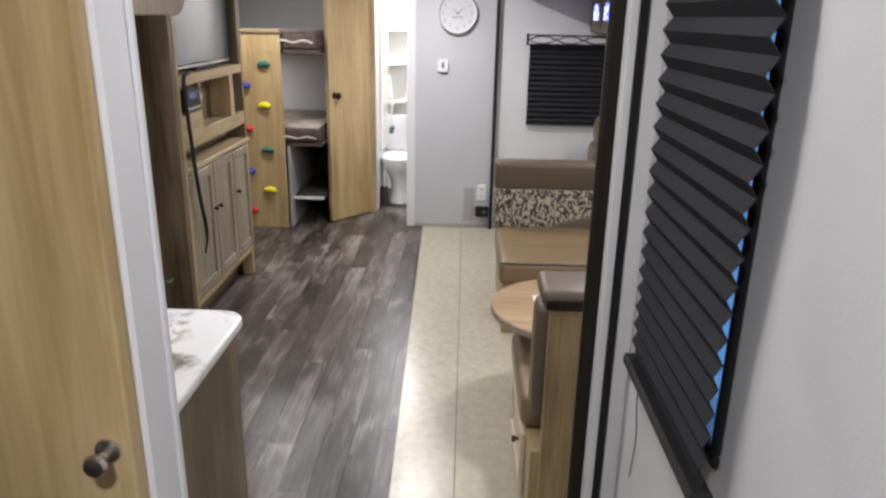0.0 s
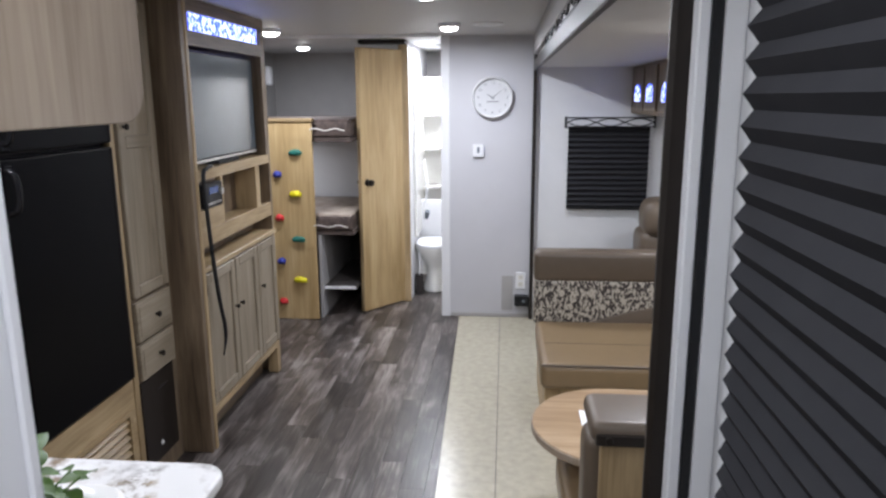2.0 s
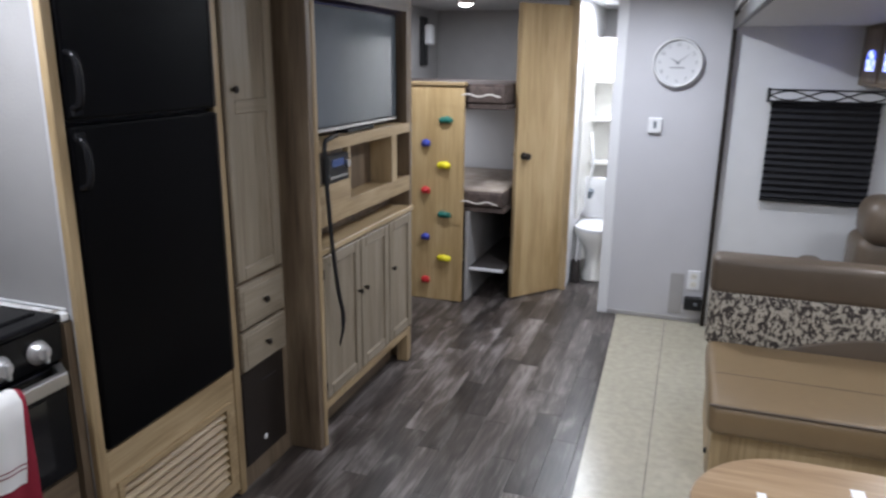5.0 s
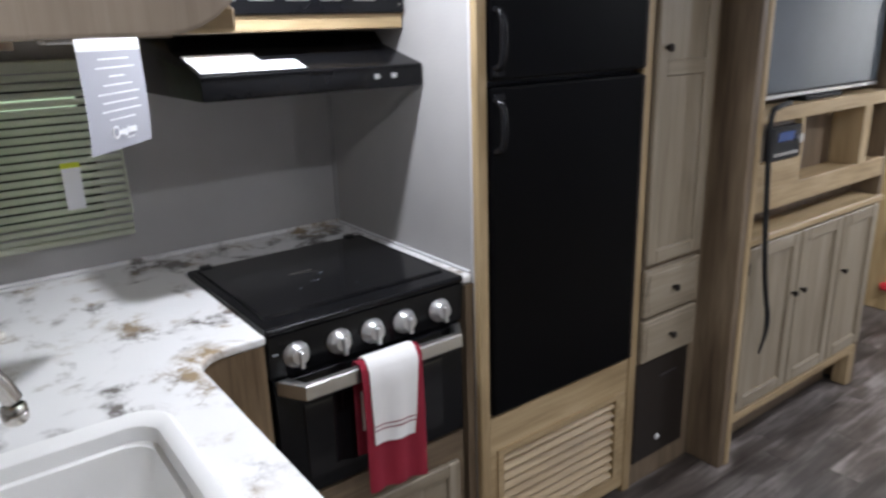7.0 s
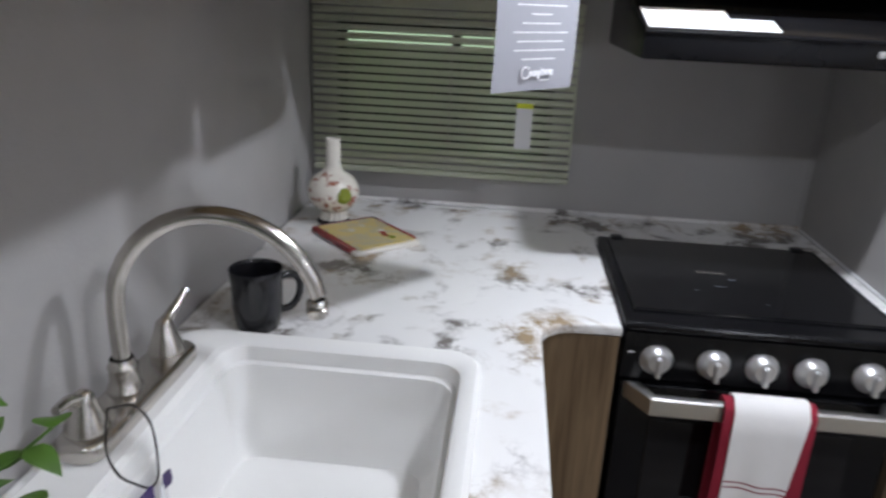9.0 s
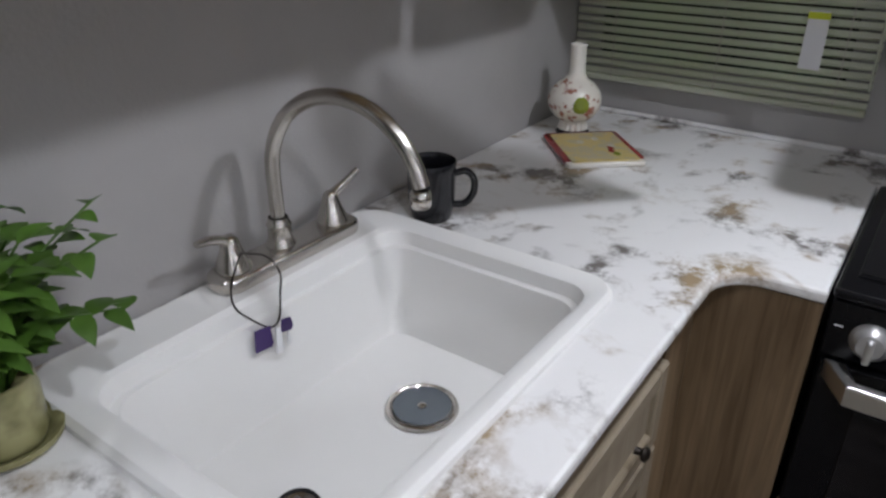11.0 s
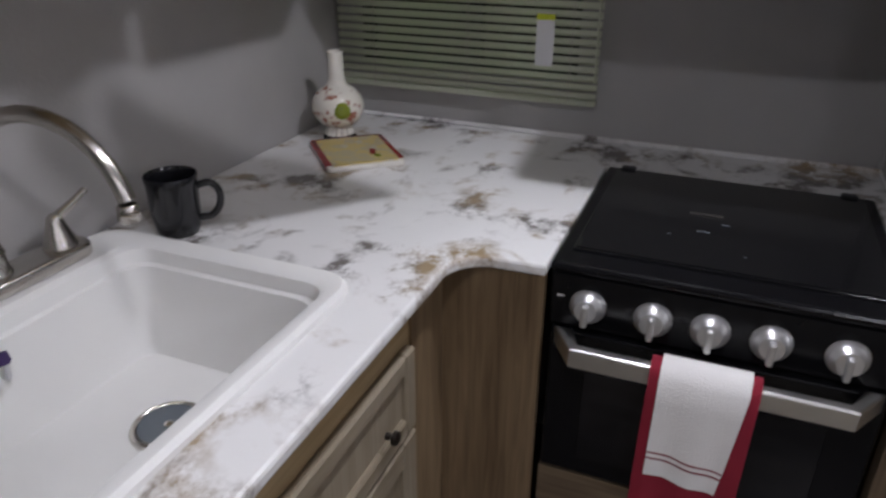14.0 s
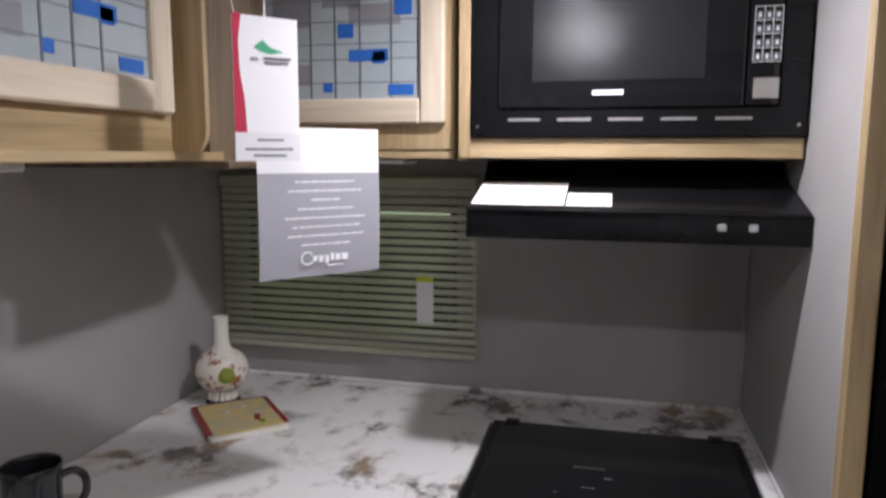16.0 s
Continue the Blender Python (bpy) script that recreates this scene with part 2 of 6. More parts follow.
thin, both = bn.nodes.new("ShaderNodeBsdfTranslucent"), bn.nodes.new("ShaderNodeMixShader")
thin.inputs["Color"].default_value, both.inputs["Fac"].default_value = (0.60, 0.66, 0.48, 1), 0.5
bn.links.new(bn.nodes["Principled BSDF"].outputs[0], both.inputs[1])
bn.links.new(thin.outputs[0], both.inputs[2])
bn.links.new(both.outputs[0], bn.nodes["Material Output"].inputs["Surface"])
M_LEAF = mat("plastic_leaf", (0.062, 0.135, 0.018), rough=0.45, vary=0.45, scale=30)
M_POT = two_tone("speckled_pot", (0.16, 0.15, 0.06), (0.36, 0.34, 0.17), scale=30, edge=0.5, rough=0.35, soft=0.12)
M_VASE = two_tone("glazed_china", (0.74, 0.70, 0.62), (0.34, 0.13, 0.09), scale=46, edge=0.57, rough=0.16, detail=5, soft=0.05)
M_CHINA = mat("white_china", (0.74, 0.71, 0.64), rough=0.15, vary=0.04, bump=0.0)
M_GREENP = mat("green_glaze", (0.20, 0.24, 0.03), rough=0.2, vary=0.3)
M_TRIVET = two_tone("painted_trivet", (0.56, 0.44, 0.16), (0.46, 0.40, 0.26), scale=40, edge=0.52, rough=0.3, soft=0.05)
M_TRIVETR = mat("dark_red_glaze", (0.25, 0.03, 0.03), rough=0.25)
M_MUG = mat("black_stoneware", (0.010, 0.010, 0.012), rough=0.14, vary=0.2, bump=0.0)
M_MATTRESS = two_tone("brown_bedding", (0.055, 0.038, 0.032), (0.085, 0.06, 0.05), scale=30, edge=0.5, soft=0.1)
M_SHEET = two_tone("mottled_sheet", (0.33, 0.27, 0.22), (0.46, 0.39, 0.33), scale=11, edge=0.5, soft=0.15, detail=5)
M_PIPE = mat("cream_piping", (0.60, 0.56, 0.50), rough=0.8)
# Near-black for dark parts, and for the shade inside the bunk storage.
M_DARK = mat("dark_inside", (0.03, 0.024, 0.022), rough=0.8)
M_TV = mat("tv_glass", (0.075, 0.09, 0.10), rough=0.12, vary=0.08, bump=0.0)
M_HOLD = {c: mat(c + "_resin", rgb, rough=0.5, vary=0.1, bump=0.06, bscale=120) for c, rgb in
          {"green": (0.01, 0.13, 0.10), "yellow": (0.72, 0.62, 0.01), "blue": (0.02, 0.035, 0.30), "red": (0.55, 0.02, 0.025)}.items()}
M_PUCK = mat("lit_diffuser", (0.9, 0.9, 0.9), rough=0.5, vary=0.0, bump=0.0, emit=(0.95, 0.97, 1.0), power=30.0)
M_BLUE_LED = two_tone("blue_lit_glass", (0.04, 0.09, 0.85), (0.62, 0.72, 1.0), scale=38, edge=0.52, rough=0.2, soft=0.08)
M_SHADE = mat("lit_shade", (0.85, 0.84, 0.80), rough=0.7, vary=0.03, bump=0.0, emit=(1.0, 0.96, 0.9), power=2.2)
M_GLASS = glass("clear_pane", (0.95, 0.97, 0.96), alpha=1)
M_ARTGREY = mat("frosted_grey", (0.25, 0.25, 0.27), rough=0.3)
M_ARTPALE = mat("frosted_pale", (0.40, 0.45, 0.47), rough=0.12, vary=0.08, bump=0.0)
M_ARTBLUE = mat("blue_tape", (0.02, 0.14, 0.50), rough=0.35)
M_ARTDARK = mat("lead_line", (0.13, 0.15, 0.17), rough=0.4)
M_MESH = mat("dark_mesh_glass", (0.016, 0.017, 0.018), rough=0.14, vary=0.15, bump=0.01, bscale=900)
M_DISPLAY = mat("dim_blue_display", (0.02, 0.06, 0.22), rough=0.2, bump=0.0)
M_PURPLE = mat("purple_card", (0.045, 0.02, 0.12), rough=0.5)
# Emission on both backdrops stands for the light outside the windows.
M_SKYBLUE = mat("blue_daylight", (0.3, 0.6, 1.0), rough=1, vary=0.0, bump=0.0, emit=(0.13, 0.45, 1.0), power=1.3)
M_OUTGREEN = mat("glowing_hall_backdrop", (0.4, 0.5, 0.4), rough=1, vary=0.25, scale=2.2, bump=0.0, emit=(0.32, 0.42, 0.28), power=1.3)
for led in (M_BLUE_LED,):
    lb = led.node_tree.nodes["Principled BSDF"]
    led.node_tree.links.new(lb.inputs["Base Color"].links[0].from_socket, lb.inputs["Emission Color"])
    lb.inputs["Emission Strength"].default_value = 2.4

for m_, level in ((M_FRIDGE, 0.07), (M_TRIMBR, 0.25), (M_BLACK, 0.22), (M_BLACKP, 0.2), (M_PLEAT, 0.08)):
    m_.node_tree.nodes["Principled BSDF"].inputs["Specular IOR Level"].default_value = level

# ---- mesh helpers ----
ORIGIN = {}


def box(bm, x0, x1, y0, y1, z0, z1, bev=0.0, seg=1):
    m = Matrix.Translation(((x0 + x1) / 2, (y0 + y1) / 2, (z0 + z1) / 2)) @ Matrix.Diagonal((x1 - x0, y1 - y0, z1 - z0, 1))
    made = bmesh.ops.create_cube(bm, size=1, matrix=m)["verts"]
    if bev:
        edges = list({e for v in made for e in v.link_edges})
        bmesh.ops.bevel(bm, geom=edges, offset=bev, segments=seg, affect="EDGES", profile=0.5)
    return bm


def B(*a, **k):
    return box(bmesh.new(), *a, **k)


def cyl(bm, p0, p1, r0, r1=None, seg=24):
    p0, p1 = Vector(p0), Vector(p1)
    r1 = r0 if r1 is None else r1
    q = (p1 - p0).to_track_quat("Z", "Y").to_matrix().to_4x4()
    bmesh.ops.create_cone(bm, cap_ends=True, segments=seg, radius1=r0, radius2=r1, depth=(p1 - p0).length, matrix=Matrix.Translation((p0 + p1) / 2) @ q)
    return bm


def lathe(bm, profile, at, axis=(0, 0, 1), seg=28):
    """Turns (radius, height) pairs round an axis through at; a first or last radius of 0 closes the end."""
    q = Vector(axis).to_track_quat("Z", "Y").to_matrix()
    rings = []
    for r, h in profile:
        if r < 1e-6:
            rings.append([bm.verts.new(Vector(at) + q @ Vector((0, 0, h)))])
        else:
            rings.append([bm.verts.new(Vector(at) + q @ Vector((r * math.cos(2 * math.pi * k / seg), r * math.sin(2 * math.pi * k / seg), h))) for k in range(seg)])
    for a, b in zip(rings, rings[1:]):
        for k in range(seg):
            j = (k + 1) % seg
            if len(a) == 1 and len(b) > 1:
                bm.faces.new((a[0], b[k], b[j]))
            elif len(b) == 1 and len(a) > 1:
                bm.faces.new((a[k], a[j], b[0]))
            elif len(a) > 1:
                bm.faces.new((a[k], a[j], b[j], b[k]))
    bmesh.ops.recalc_face_normals(bm, faces=bm.faces)
    return bm


def tube(bm, pts, r, seg=10, radii=None):
    """A round bar along a smooth line of points."""
    pts = [Vector(p) for p in pts]
    rings, side = [], None
    for n, p in enumerate(pts):
        d = (pts[min(n + 1, len(pts) - 1)] - pts[max(n - 1, 0)]).normalized()
        if side is None:
            side = d.orthogonal().normalized()
        side = (side - d * side.dot(d)).normalized()
        up = d.cross(side)
        rr = radii[n] if radii else r
        rings.append([bm.verts.new(p + rr * (math.cos(a) * side + math.sin(a) * up)) for a in (2 * math.pi * k / seg for k in range(seg))])
    for a, b in zip(rings, rings[1:]):
        for k in range(seg):
            j = (k + 1) % seg
            bm.faces.new((a[k], a[j], b[j], b[k]))
    bm.faces.new(rings[0][::-1]), bm.faces.new(rings[-1])
    bmesh.ops.recalc_face_normals(bm, faces=bm.faces)
    return bm


def curve(points, n=40):
    """A smooth line through the points."""
    p = [Vector(q) for q in points]
    p = [2 * p[0] - p[1]] + p + [2 * p[-1] - p[-2]]
    out, spans = [], len(p) - 3
    for i in range(n + 1):
        u = i / n * spans
        k = min(int(u), spans - 1)
        t = u - k
        a, b, c, d = p[k:k + 4]
        out.append(0.5 * ((2 * b) + (c - a) * t + (2 * a - 5 * b + 4 * c - d) * t * t + (3 * b - a - 3 * c + d) * t ** 3))
    return out


def prism(bm, outline, axis, a, b, bev=0.0, seg=2):
    """A flat outline carried from a to b along an axis. The outline's pair is (y, z), (x, z) or (x, y)."""
    def at(u, v, w):
        return {"x": (w, u, v), "y": (u, w, v), "z": (u, v, w)}[axis]
    lo = [bm.verts.new(at(u, v, a)) for u, v in outline]
    hi = [bm.verts.new(at(u, v, b)) for u, v in outline]
    faces = [bm.faces.new(lo), bm.faces.new(hi)]
    for k in range(len(lo)):
        j = (k + 1) % len(lo)
        faces.append(bm.faces.new((lo[k], lo[j], hi[j], hi[k])))
    bmesh.ops.recalc_face_normals(bm, faces=faces)
    if bev:
        bmesh.ops.bevel(bm, geom=[e for f in faces[:2] for e in f.edges], offset=bev, segments=seg, affect="EDGES", profile=0.5)
    return bm


def rounded(x0, x1, y0, y1, r, n=6, corners=(1, 1, 1, 1)):
    """The outline of a rectangle with rounded corners, from the low left, anticlockwise."""
    out = []
    for k, (cx, cy) in enumerate(((x0, y0), (x1, y0), (x1, y1), (x0, y1))):
        rr = r * corners[k]
        if rr <= 0:
            out.append((cx, cy))
            continue
        ox, oy = (cx + rr if k in (0, 3) else cx - rr), (cy + rr if k < 2 else cy - rr)
        for i in range(n + 1):
            a = math.pi * (1 + k / 2) + i / n * math.pi / 2
            out.append((ox + rr * math.cos(a), oy + rr * math.sin(a)))
    return out


def part(name, bm, material, parent=None, label="", smooth=None):
    """Links a bmesh as one mesh object, under a thing or a part."""
    o = ORIGIN.get(parent, Vector((0, 0, 0)))
    bmesh.ops.translate(bm, verts=bm.verts, vec=-o)
    me = bpy.data.meshes.new(name)
    bm.to_mesh(me)
    bm.free()
    me.materials.append(material)
    if smooth:
        me.polygons.foreach_set("use_smooth", [True] * len(me.polygons))
        me.set_sharp_from_angle(angle=radians(smooth))
    ob = new(name, me)
    if parent:
        ob.parent = parent
    ORIGIN[ob] = o
    if label:
        ob["label"] = label
    return ob


def thing(name, at, label, category, group="", kind=""):
    ob = new(name)
    ob.empty_display_size = 0.05
    ob.location = at
    ORIGIN[ob] = Vector(at)
    return tagged(ob, label, category, group, kind)


def solo(name, bm, material, at, label, category, group="", kind="", smooth=None):
    """A thing of one mesh with its origin at its base."""
    o = Vector(at)
    bmesh.ops.translate(bm, verts=bm.verts, vec=-o)
    ob = part(name, bm, material, None, "", smooth)
    ob.location = o
    ORIGIN[ob] = o
    return tagged(ob, label, category, group, kind)


def shell(name, bm, material, label, category="", kind="structure"):
    return tagged(part(name, bm, material), label, category or name.split("_")[0], "", kind)


def panel_door(name, parent, axis, face, a0, a1, z0, z1, out, material, rail_mat, stile=0.045, thick=0.018, inset=None, label=""):
    """A framed door or drawer front: two stiles, two rails and a recessed panel. axis is its plane's normal; out its outward sign."""
    def slab(u0, u1, w0, w1, back, front, bev):
        d0, d1 = sorted((face + out * back, face + out * front))
        return B(d0, d1, u0, u1, w0, w1, bev=bev) if axis == "x" else B(u0, u1, d0, d1, w0, w1, bev=bev)
    root = part(name, slab(a0 + stile * 0.9, a1 - stile * 0.9, z0 + stile * 0.9, z1 - stile * 0.9, 0.001, thick * 0.45, 0.0), inset or material, parent, label)
    for u0, u1 in ((a0, a0 + stile), (a1 - stile, a1)):
        part("stile", slab(u0, u1, z0, z1, 0.0, thick, 0.004), material, root)
    for w0, w1 in ((z0, z0 + stile), (z1 - stile, z1)):
        part("rail", slab(a0 + stile, a1 - stile, w0, w1, 0.0, thick, 0.004), rail_mat, root)
    return root


def knob(parent, at, axis, r=0.012, material=None):
    return part("knob", lathe(bmesh.new(), [(0, 0), (r * 0.55, 0.0), (r * 0.45, 0.008), (r, 0.013), (r * 0.95, 0.019), (r * 0.5, 0.022), (0, 0.023)], at, axis, 16), material or M_BRONZE, parent, "dark bronze knob", 40)


def text(name, words, at, rot, size, material, parent):
    c = bpy.data.curves.new(name, "FONT")
    c.body, c.size, c.extrude = words, size, 0.0004
    c.align_x, c.align_y = "CENTER", "CENTER"
    tmp = bpy.data.objects.new(name, c)
    scene.collection.objects.link(tmp)
    me = bpy.data.meshes.new_from_object(tmp)
    bpy.data.objects.remove(tmp)
    me.transform(pose(*at, *rot))
    o = ORIGIN.get(parent, Vector((0, 0, 0)))
    me.transform(Matrix.Translation(-o))
    me.materials.clear()
    me.materials.append(material)
    ob = new(name, me)
    ob.parent = parent
    ORIGIN[ob] = o
    return ob

# ---- structure ----
XL, YP, YC = -2.03, 0.83, 5.2


def wall_with_hole(bm, axis, d0, d1, a0, a1, z0, z1, hole):
    """A wall in four blocks round one opening (a0, a1, z0, z1)."""
    ha, hb, hz0, hz1 = hole
    for u0, u1, w0, w1 in ((a0, ha, z0, z1), (hb, a1, z0, z1), (ha, hb, z0, hz0), (ha, hb, hz1, z1)):
        if u1 - u0 > 1e-4 and w1 - w0 > 1e-4:
            box(bm, d0, d1, u0, u1, w0, w1) if axis == "x" else box(bm, u0, u1, d0, d1, w0, w1)
    return bm


floor = shell("floor", B(XL - 0.05, 1.45, -1.25, 6.92, -0.06, -0.007), M_DARK, "dark subfloor under grey-brown wood-look vinyl planks", "floor")
shell("ceiling", B(XL - 0.05, 0.50, -1.25, 6.92, CEIL, CEIL + 0.05), M_CEIL, "pale grey flat ceiling board with round lamps", "ceiling")
shell("wall_left", wall_with_hole(bmesh.new(), "x", XL - 0.05, XL, -1.2, 6.87, -0.01, CEIL, (0.90, 1.48, 1.05, 1.40)), M_WALL, "grey wallboard with a low kitchen window", "wall")
bm = B(XL, -0.322, YP - 0.05, YP, -0.01, CEIL)
box(bm, -0.322, 0.43, YP - 0.05, YP, 1.86, CEIL)
shell("wall_partition", bm, M_WALL, "grey wallboard partition between bedroom and kitchen", "wall")
shell("wall_right", wall_with_hole(bmesh.new(), "x", 0.43, 0.48, -1.2, 1.50, -0.01, CEIL, (0.965, 1.25, 0.93, 1.80)), M_WALLR, "pale grey textured wallboard beside the slide-out", "wall")
shell("wall_back", B(XL, 0.48, -1.25, -1.2, -0.01, CEIL), M_WALL, "plain grey bedroom wall", "wall")
shell("wall_clock", B(-0.34, 0.285, YC, YC + 0.06, -0.01, CEIL), M_WALLC, "grey wallboard with a clock and thermostat", "wall")
shell("wall_slide_end", B(0.285, 1.45, YC, YC + 0.06, -0.01, 1.76), M_WALLR, "pale wallboard end of the slide-out with a shaded window", "wall")
shell("wall_slide_outer", B(1.40, 1.45, 1.54, YC, -0.01, 1.76), M_WALLR, "pale wallboard along the slide-out dinette", "wall")
shell("wall_slide_near", B(0.43, 1.40, 1.50, 1.54, -0.01, 1.76), M_WALLR, "pale wallboard end of the slide-out behind the dinette", "wall")
shell("ceiling_slide", B(0.285, 1.40, 1.54, YC, 1.72, 1.76), M_CEIL, "pale low ceiling of the slide-out", "ceiling")
shell("wall_slide_header", B(0.285, 0.33, 1.45, YC, 1.76, CEIL), M_WALL, "grey header over the slide-out opening", "wall")
shell("wall_bunk_back", B(XL, 0.5, 6.87, 6.92, -0.01, CEIL), M_WALL, "grey wallboard behind the bunks", "wall")
shell("wall_bath_side", B(-0.665, -0.625, 5.58, 6.87, -0.01, CEIL), M_WHITE, "white wall between bunks and bathroom", "wall")
shell("wall_bath_right", B(0.45, 0.5, YC + 0.06, 6.87, -0.01, CEIL), M_SHOWER, "white bathroom wall", "wall")
bm = B(-0.625, 0.45, 6.42, 6.46, -0.005, 1.70)
box(bm, -0.625, -0.60, 5.82, 6.42, 0.45, 1.70, bev=0.006)
shell("wall_shower", bm, M_SHOWER, "glossy white acrylic shower surround", "wall")
shell("trim_clock_corner", B(-0.352, -0.292, YC - 0.005, YC + 0.07, 0.0, CEIL - 0.002, bev=0.003), M_WHITE, "pale corner moulding of the bathroom doorway", "trim")
shell("trim_bath_door", B(-0.69, -0.62, 5.555, 5.578, 0.0, CEIL - 0.002, bev=0.003), M_OAK, "light oak bathroom door jamb", "trim")
bm = B(-0.322, -0.2905, YP - 0.05, YP + 0.036, 0.0, 1.86, bev=0.004)
shell("trim_door_jamb", bm, M_WHITE, "white vinyl jamb of the bedroom doorway", "trim")
shell("trim_door_stop", B(-0.2905, -0.2855, YP + 0.014, YP + 0.027, 0.0, 1.86, bev=0.002), M_WHITE, "white stop strip on the bedroom jamb", "trim")
# edge of the slide-out opening
shell("trim_slide_dark", B(0.329, 0.43, 1.505, 1.530, 0.0, CEIL - 0.003, bev=0.008), M_TRIMBR, "dark brown upright at the slide-out opening", "trim")
shell("trim_slide_white", B(0.358, 0.377, 1.468, 1.503, 0.0, CEIL - 0.003, bev=0.003), M_WHITE, "white edge strip at the slide-out opening", "trim")
shell("trim_slide_casing", B(0.3945, 0.4295, 1.470, 1.500, 0.0, CEIL - 0.003, bev=0.003), M_WALLR, "pale casing beside the slide-out seal", "trim")
shell("trim_slide_seal", B(0.3775, 0.3940, 1.466, 1.500, 0.0, CEIL - 0.003, bev=0.002), M_BLACKP, "black rubber seal at the slide-out opening", "trim")
shell("trim_slide_far", B(0.262, 0.285, YC - 0.045, YC - 0.002, 0.0, CEIL - 0.003, bev=0.003), M_TRIMBR, "dark upright seal at the far end of the slide-out", "trim")
bm = B(0.262, 0.284, 1.61, YC - 0.046, 1.70, 1.765, bev=0.004)
shell("trim_slide_header", bm, M_TRIMBR, "dark seal along the slide-out ceiling edge", "trim")
shell("trim_slide_rail", B(0.258, 0.284, 1.61, YC - 0.046, 1.80, CEIL - 0.003, bev=0.004), M_WALL, "grey rail above the slide-out opening", "trim")
shell("trim_ceiling_far", B(XL, -0.352, 5.045, 5.06, CEIL - 0.02, CEIL - 0.001), M_WHITE, "pale ceiling batten before the bunks", "trim")
shell("baseboard", B(-0.29, 0.26, YC - 0.008, YC - 0.001, 0.006, 0.03, bev=0.002), M_WALL, "low grey base strip", "baseboard")
bm = bmesh.new()
prism(bm, [(0.062, 1.56), (1.40, 1.56), (1.40, YC), (0.062, YC)], "z", -0.006, 0.004, bev=0.001, seg=1)
prism(bm, [(-0.140, 1.48), (0.059, 1.48), (0.059, YC), (-0.230, YC)], "z", -0.006, 0.004, bev=0.001, seg=1)
shell("floor_slide", bm, M_BEIGE, "glossy beige mottled vinyl floor of the slide-out", "floor")

# windows
win = tagged(new("window_1"), "low kitchen window behind cream blinds", "window", "", "structure")
ORIGIN[win] = Vector((0, 0, 0))
for y0, y1, z0, z1 in ((0.90, 1.48, 1.05, 1.068), (0.90, 1.48, 1.382, 1.40), (0.90, 0.92, 1.068, 1.382), (1.46, 1.48, 1.068, 1.382), (1.205, 1.228, 1.068, 1.382)):
    part("window_frame", B(XL - 0.045, XL - 0.005, y0, y1, z0, z1, bev=0.003), M_BLACKP, win)
for y0, y1 in ((0.92, 1.205), (1.228, 1.46)):
    part("pane", B(XL - 0.030, XL - 0.026, y0, y1, 1.068, 1.382), M_GLASS, win).visible_shadow = False
win = tagged(new("window_2"), "tall narrow window behind a black pleated shade", "window", "", "structure")
ORIGIN[win] = Vector((0, 0, 0))
for y0, y1, z0, z1 in ((0.945, 1.27, 0.91, 0.93), (0.945, 1.27, 1.80, 1.82), (0.945, 0.965, 0.93, 1.80), (1.25, 1.27, 0.93, 1.80)):
    part("window_frame", B(0.418, 0.4295, y0, y1, z0, z1, bev=0.004), M_BLACKP, win)
part("pane", B(0.455, 0.459, 0.965, 1.25, 0.93, 1.80), M_GLASS, win).visible_shadow = False
win = tagged(new("window_3"), "dark window of the slide-out end wall", "window", "", "structure")
ORIGIN[win] = Vector((0, 0, 0))
part("window_frame", B(0.505, 1.015, YC - 0.012, YC - 0.001, 0.79, 1.37, bev=0.004), M_BLACKP, win)
shell("backdrop_right", B(1.2, 1.25, -0.6, 1.46, -0.5, 2.6), M_SKYBLUE, "blue daylight outside the narrow window", "backdrop")
# Glowing sheet that backlights the kitchen blind.
shell("backdrop_left", B(XL - 2.0, XL - 1.95, -1.5, 4.0, 1.19, 3.2), M_OUTGREEN, "greenish glowing sheet standing for the hall outside the kitchen window", "backdrop")
# Dark sheet added so that the lower slat gaps read dark.
shell("backdrop_left_low", B(XL - 2.0, XL - 1.95, -1.5, 4.0, -0.5, 1.185), M_DARK, "dark sheet added for the lower hall outside the kitchen window", "backdrop")

# ---- kitchen ----


def bevelled_bool(base, cutter):
    """base minus cutter, as a new mesh; both are taken away."""
    mod = base.modifiers.new("cut", "BOOLEAN")
    mod.object, mod.operation, mod.solver = cutter, "DIFFERENCE", "EXACT"
    bpy.context.view_layer.update()
    me = bpy.data.meshes.new_from_object(base.evaluated_get(bpy.context.evaluated_depsgraph_get()))
    base.modifiers.clear()
    base.data = me
    bpy.data.objects.remove(cutter)
    return base


def concave(cx, cy, r, a0, a1, n=8):
    return [(cx + r * math.cos(radians(a0 + (a1 - a0) * i / n)), cy + r * math.sin(radians(a0 + (a1 - a0) * i / n))) for i in range(n + 1)]


outline = [(XL + 0.001, YP + 0.001), (-0.385, YP + 0.001)]
outline += concave(-0.435, 1.405, 0.05, 0, 90)
outline += concave(-1.245, 1.525, 0.07, 270, 180)[0:]
outline += [(-1.318, 1.604), (-1.838, 1.604), (-1.838, 2.137), (-1.334, 2.137)]
outline += concave(-1.344, 2.154, 0.012, 0, 90, 4) + [(XL + 0.001, 2.166)]
worktop = solo("worktop", prism(bmesh.new(), outline, "z", 0.888, 0.910, bev=0.006), M_MARBLE, (-0.385, YP, 0.886), "white marble-look laminate worktop with brown blotches", "worktop")
cut = part("cutter", prism(bmesh.new(), rounded(-1.125, -0.525, 0.868, 1.33, 0.04), "z", 0.8, 1.0), M_MARBLE)
bevelled_bool(worktop, cut)
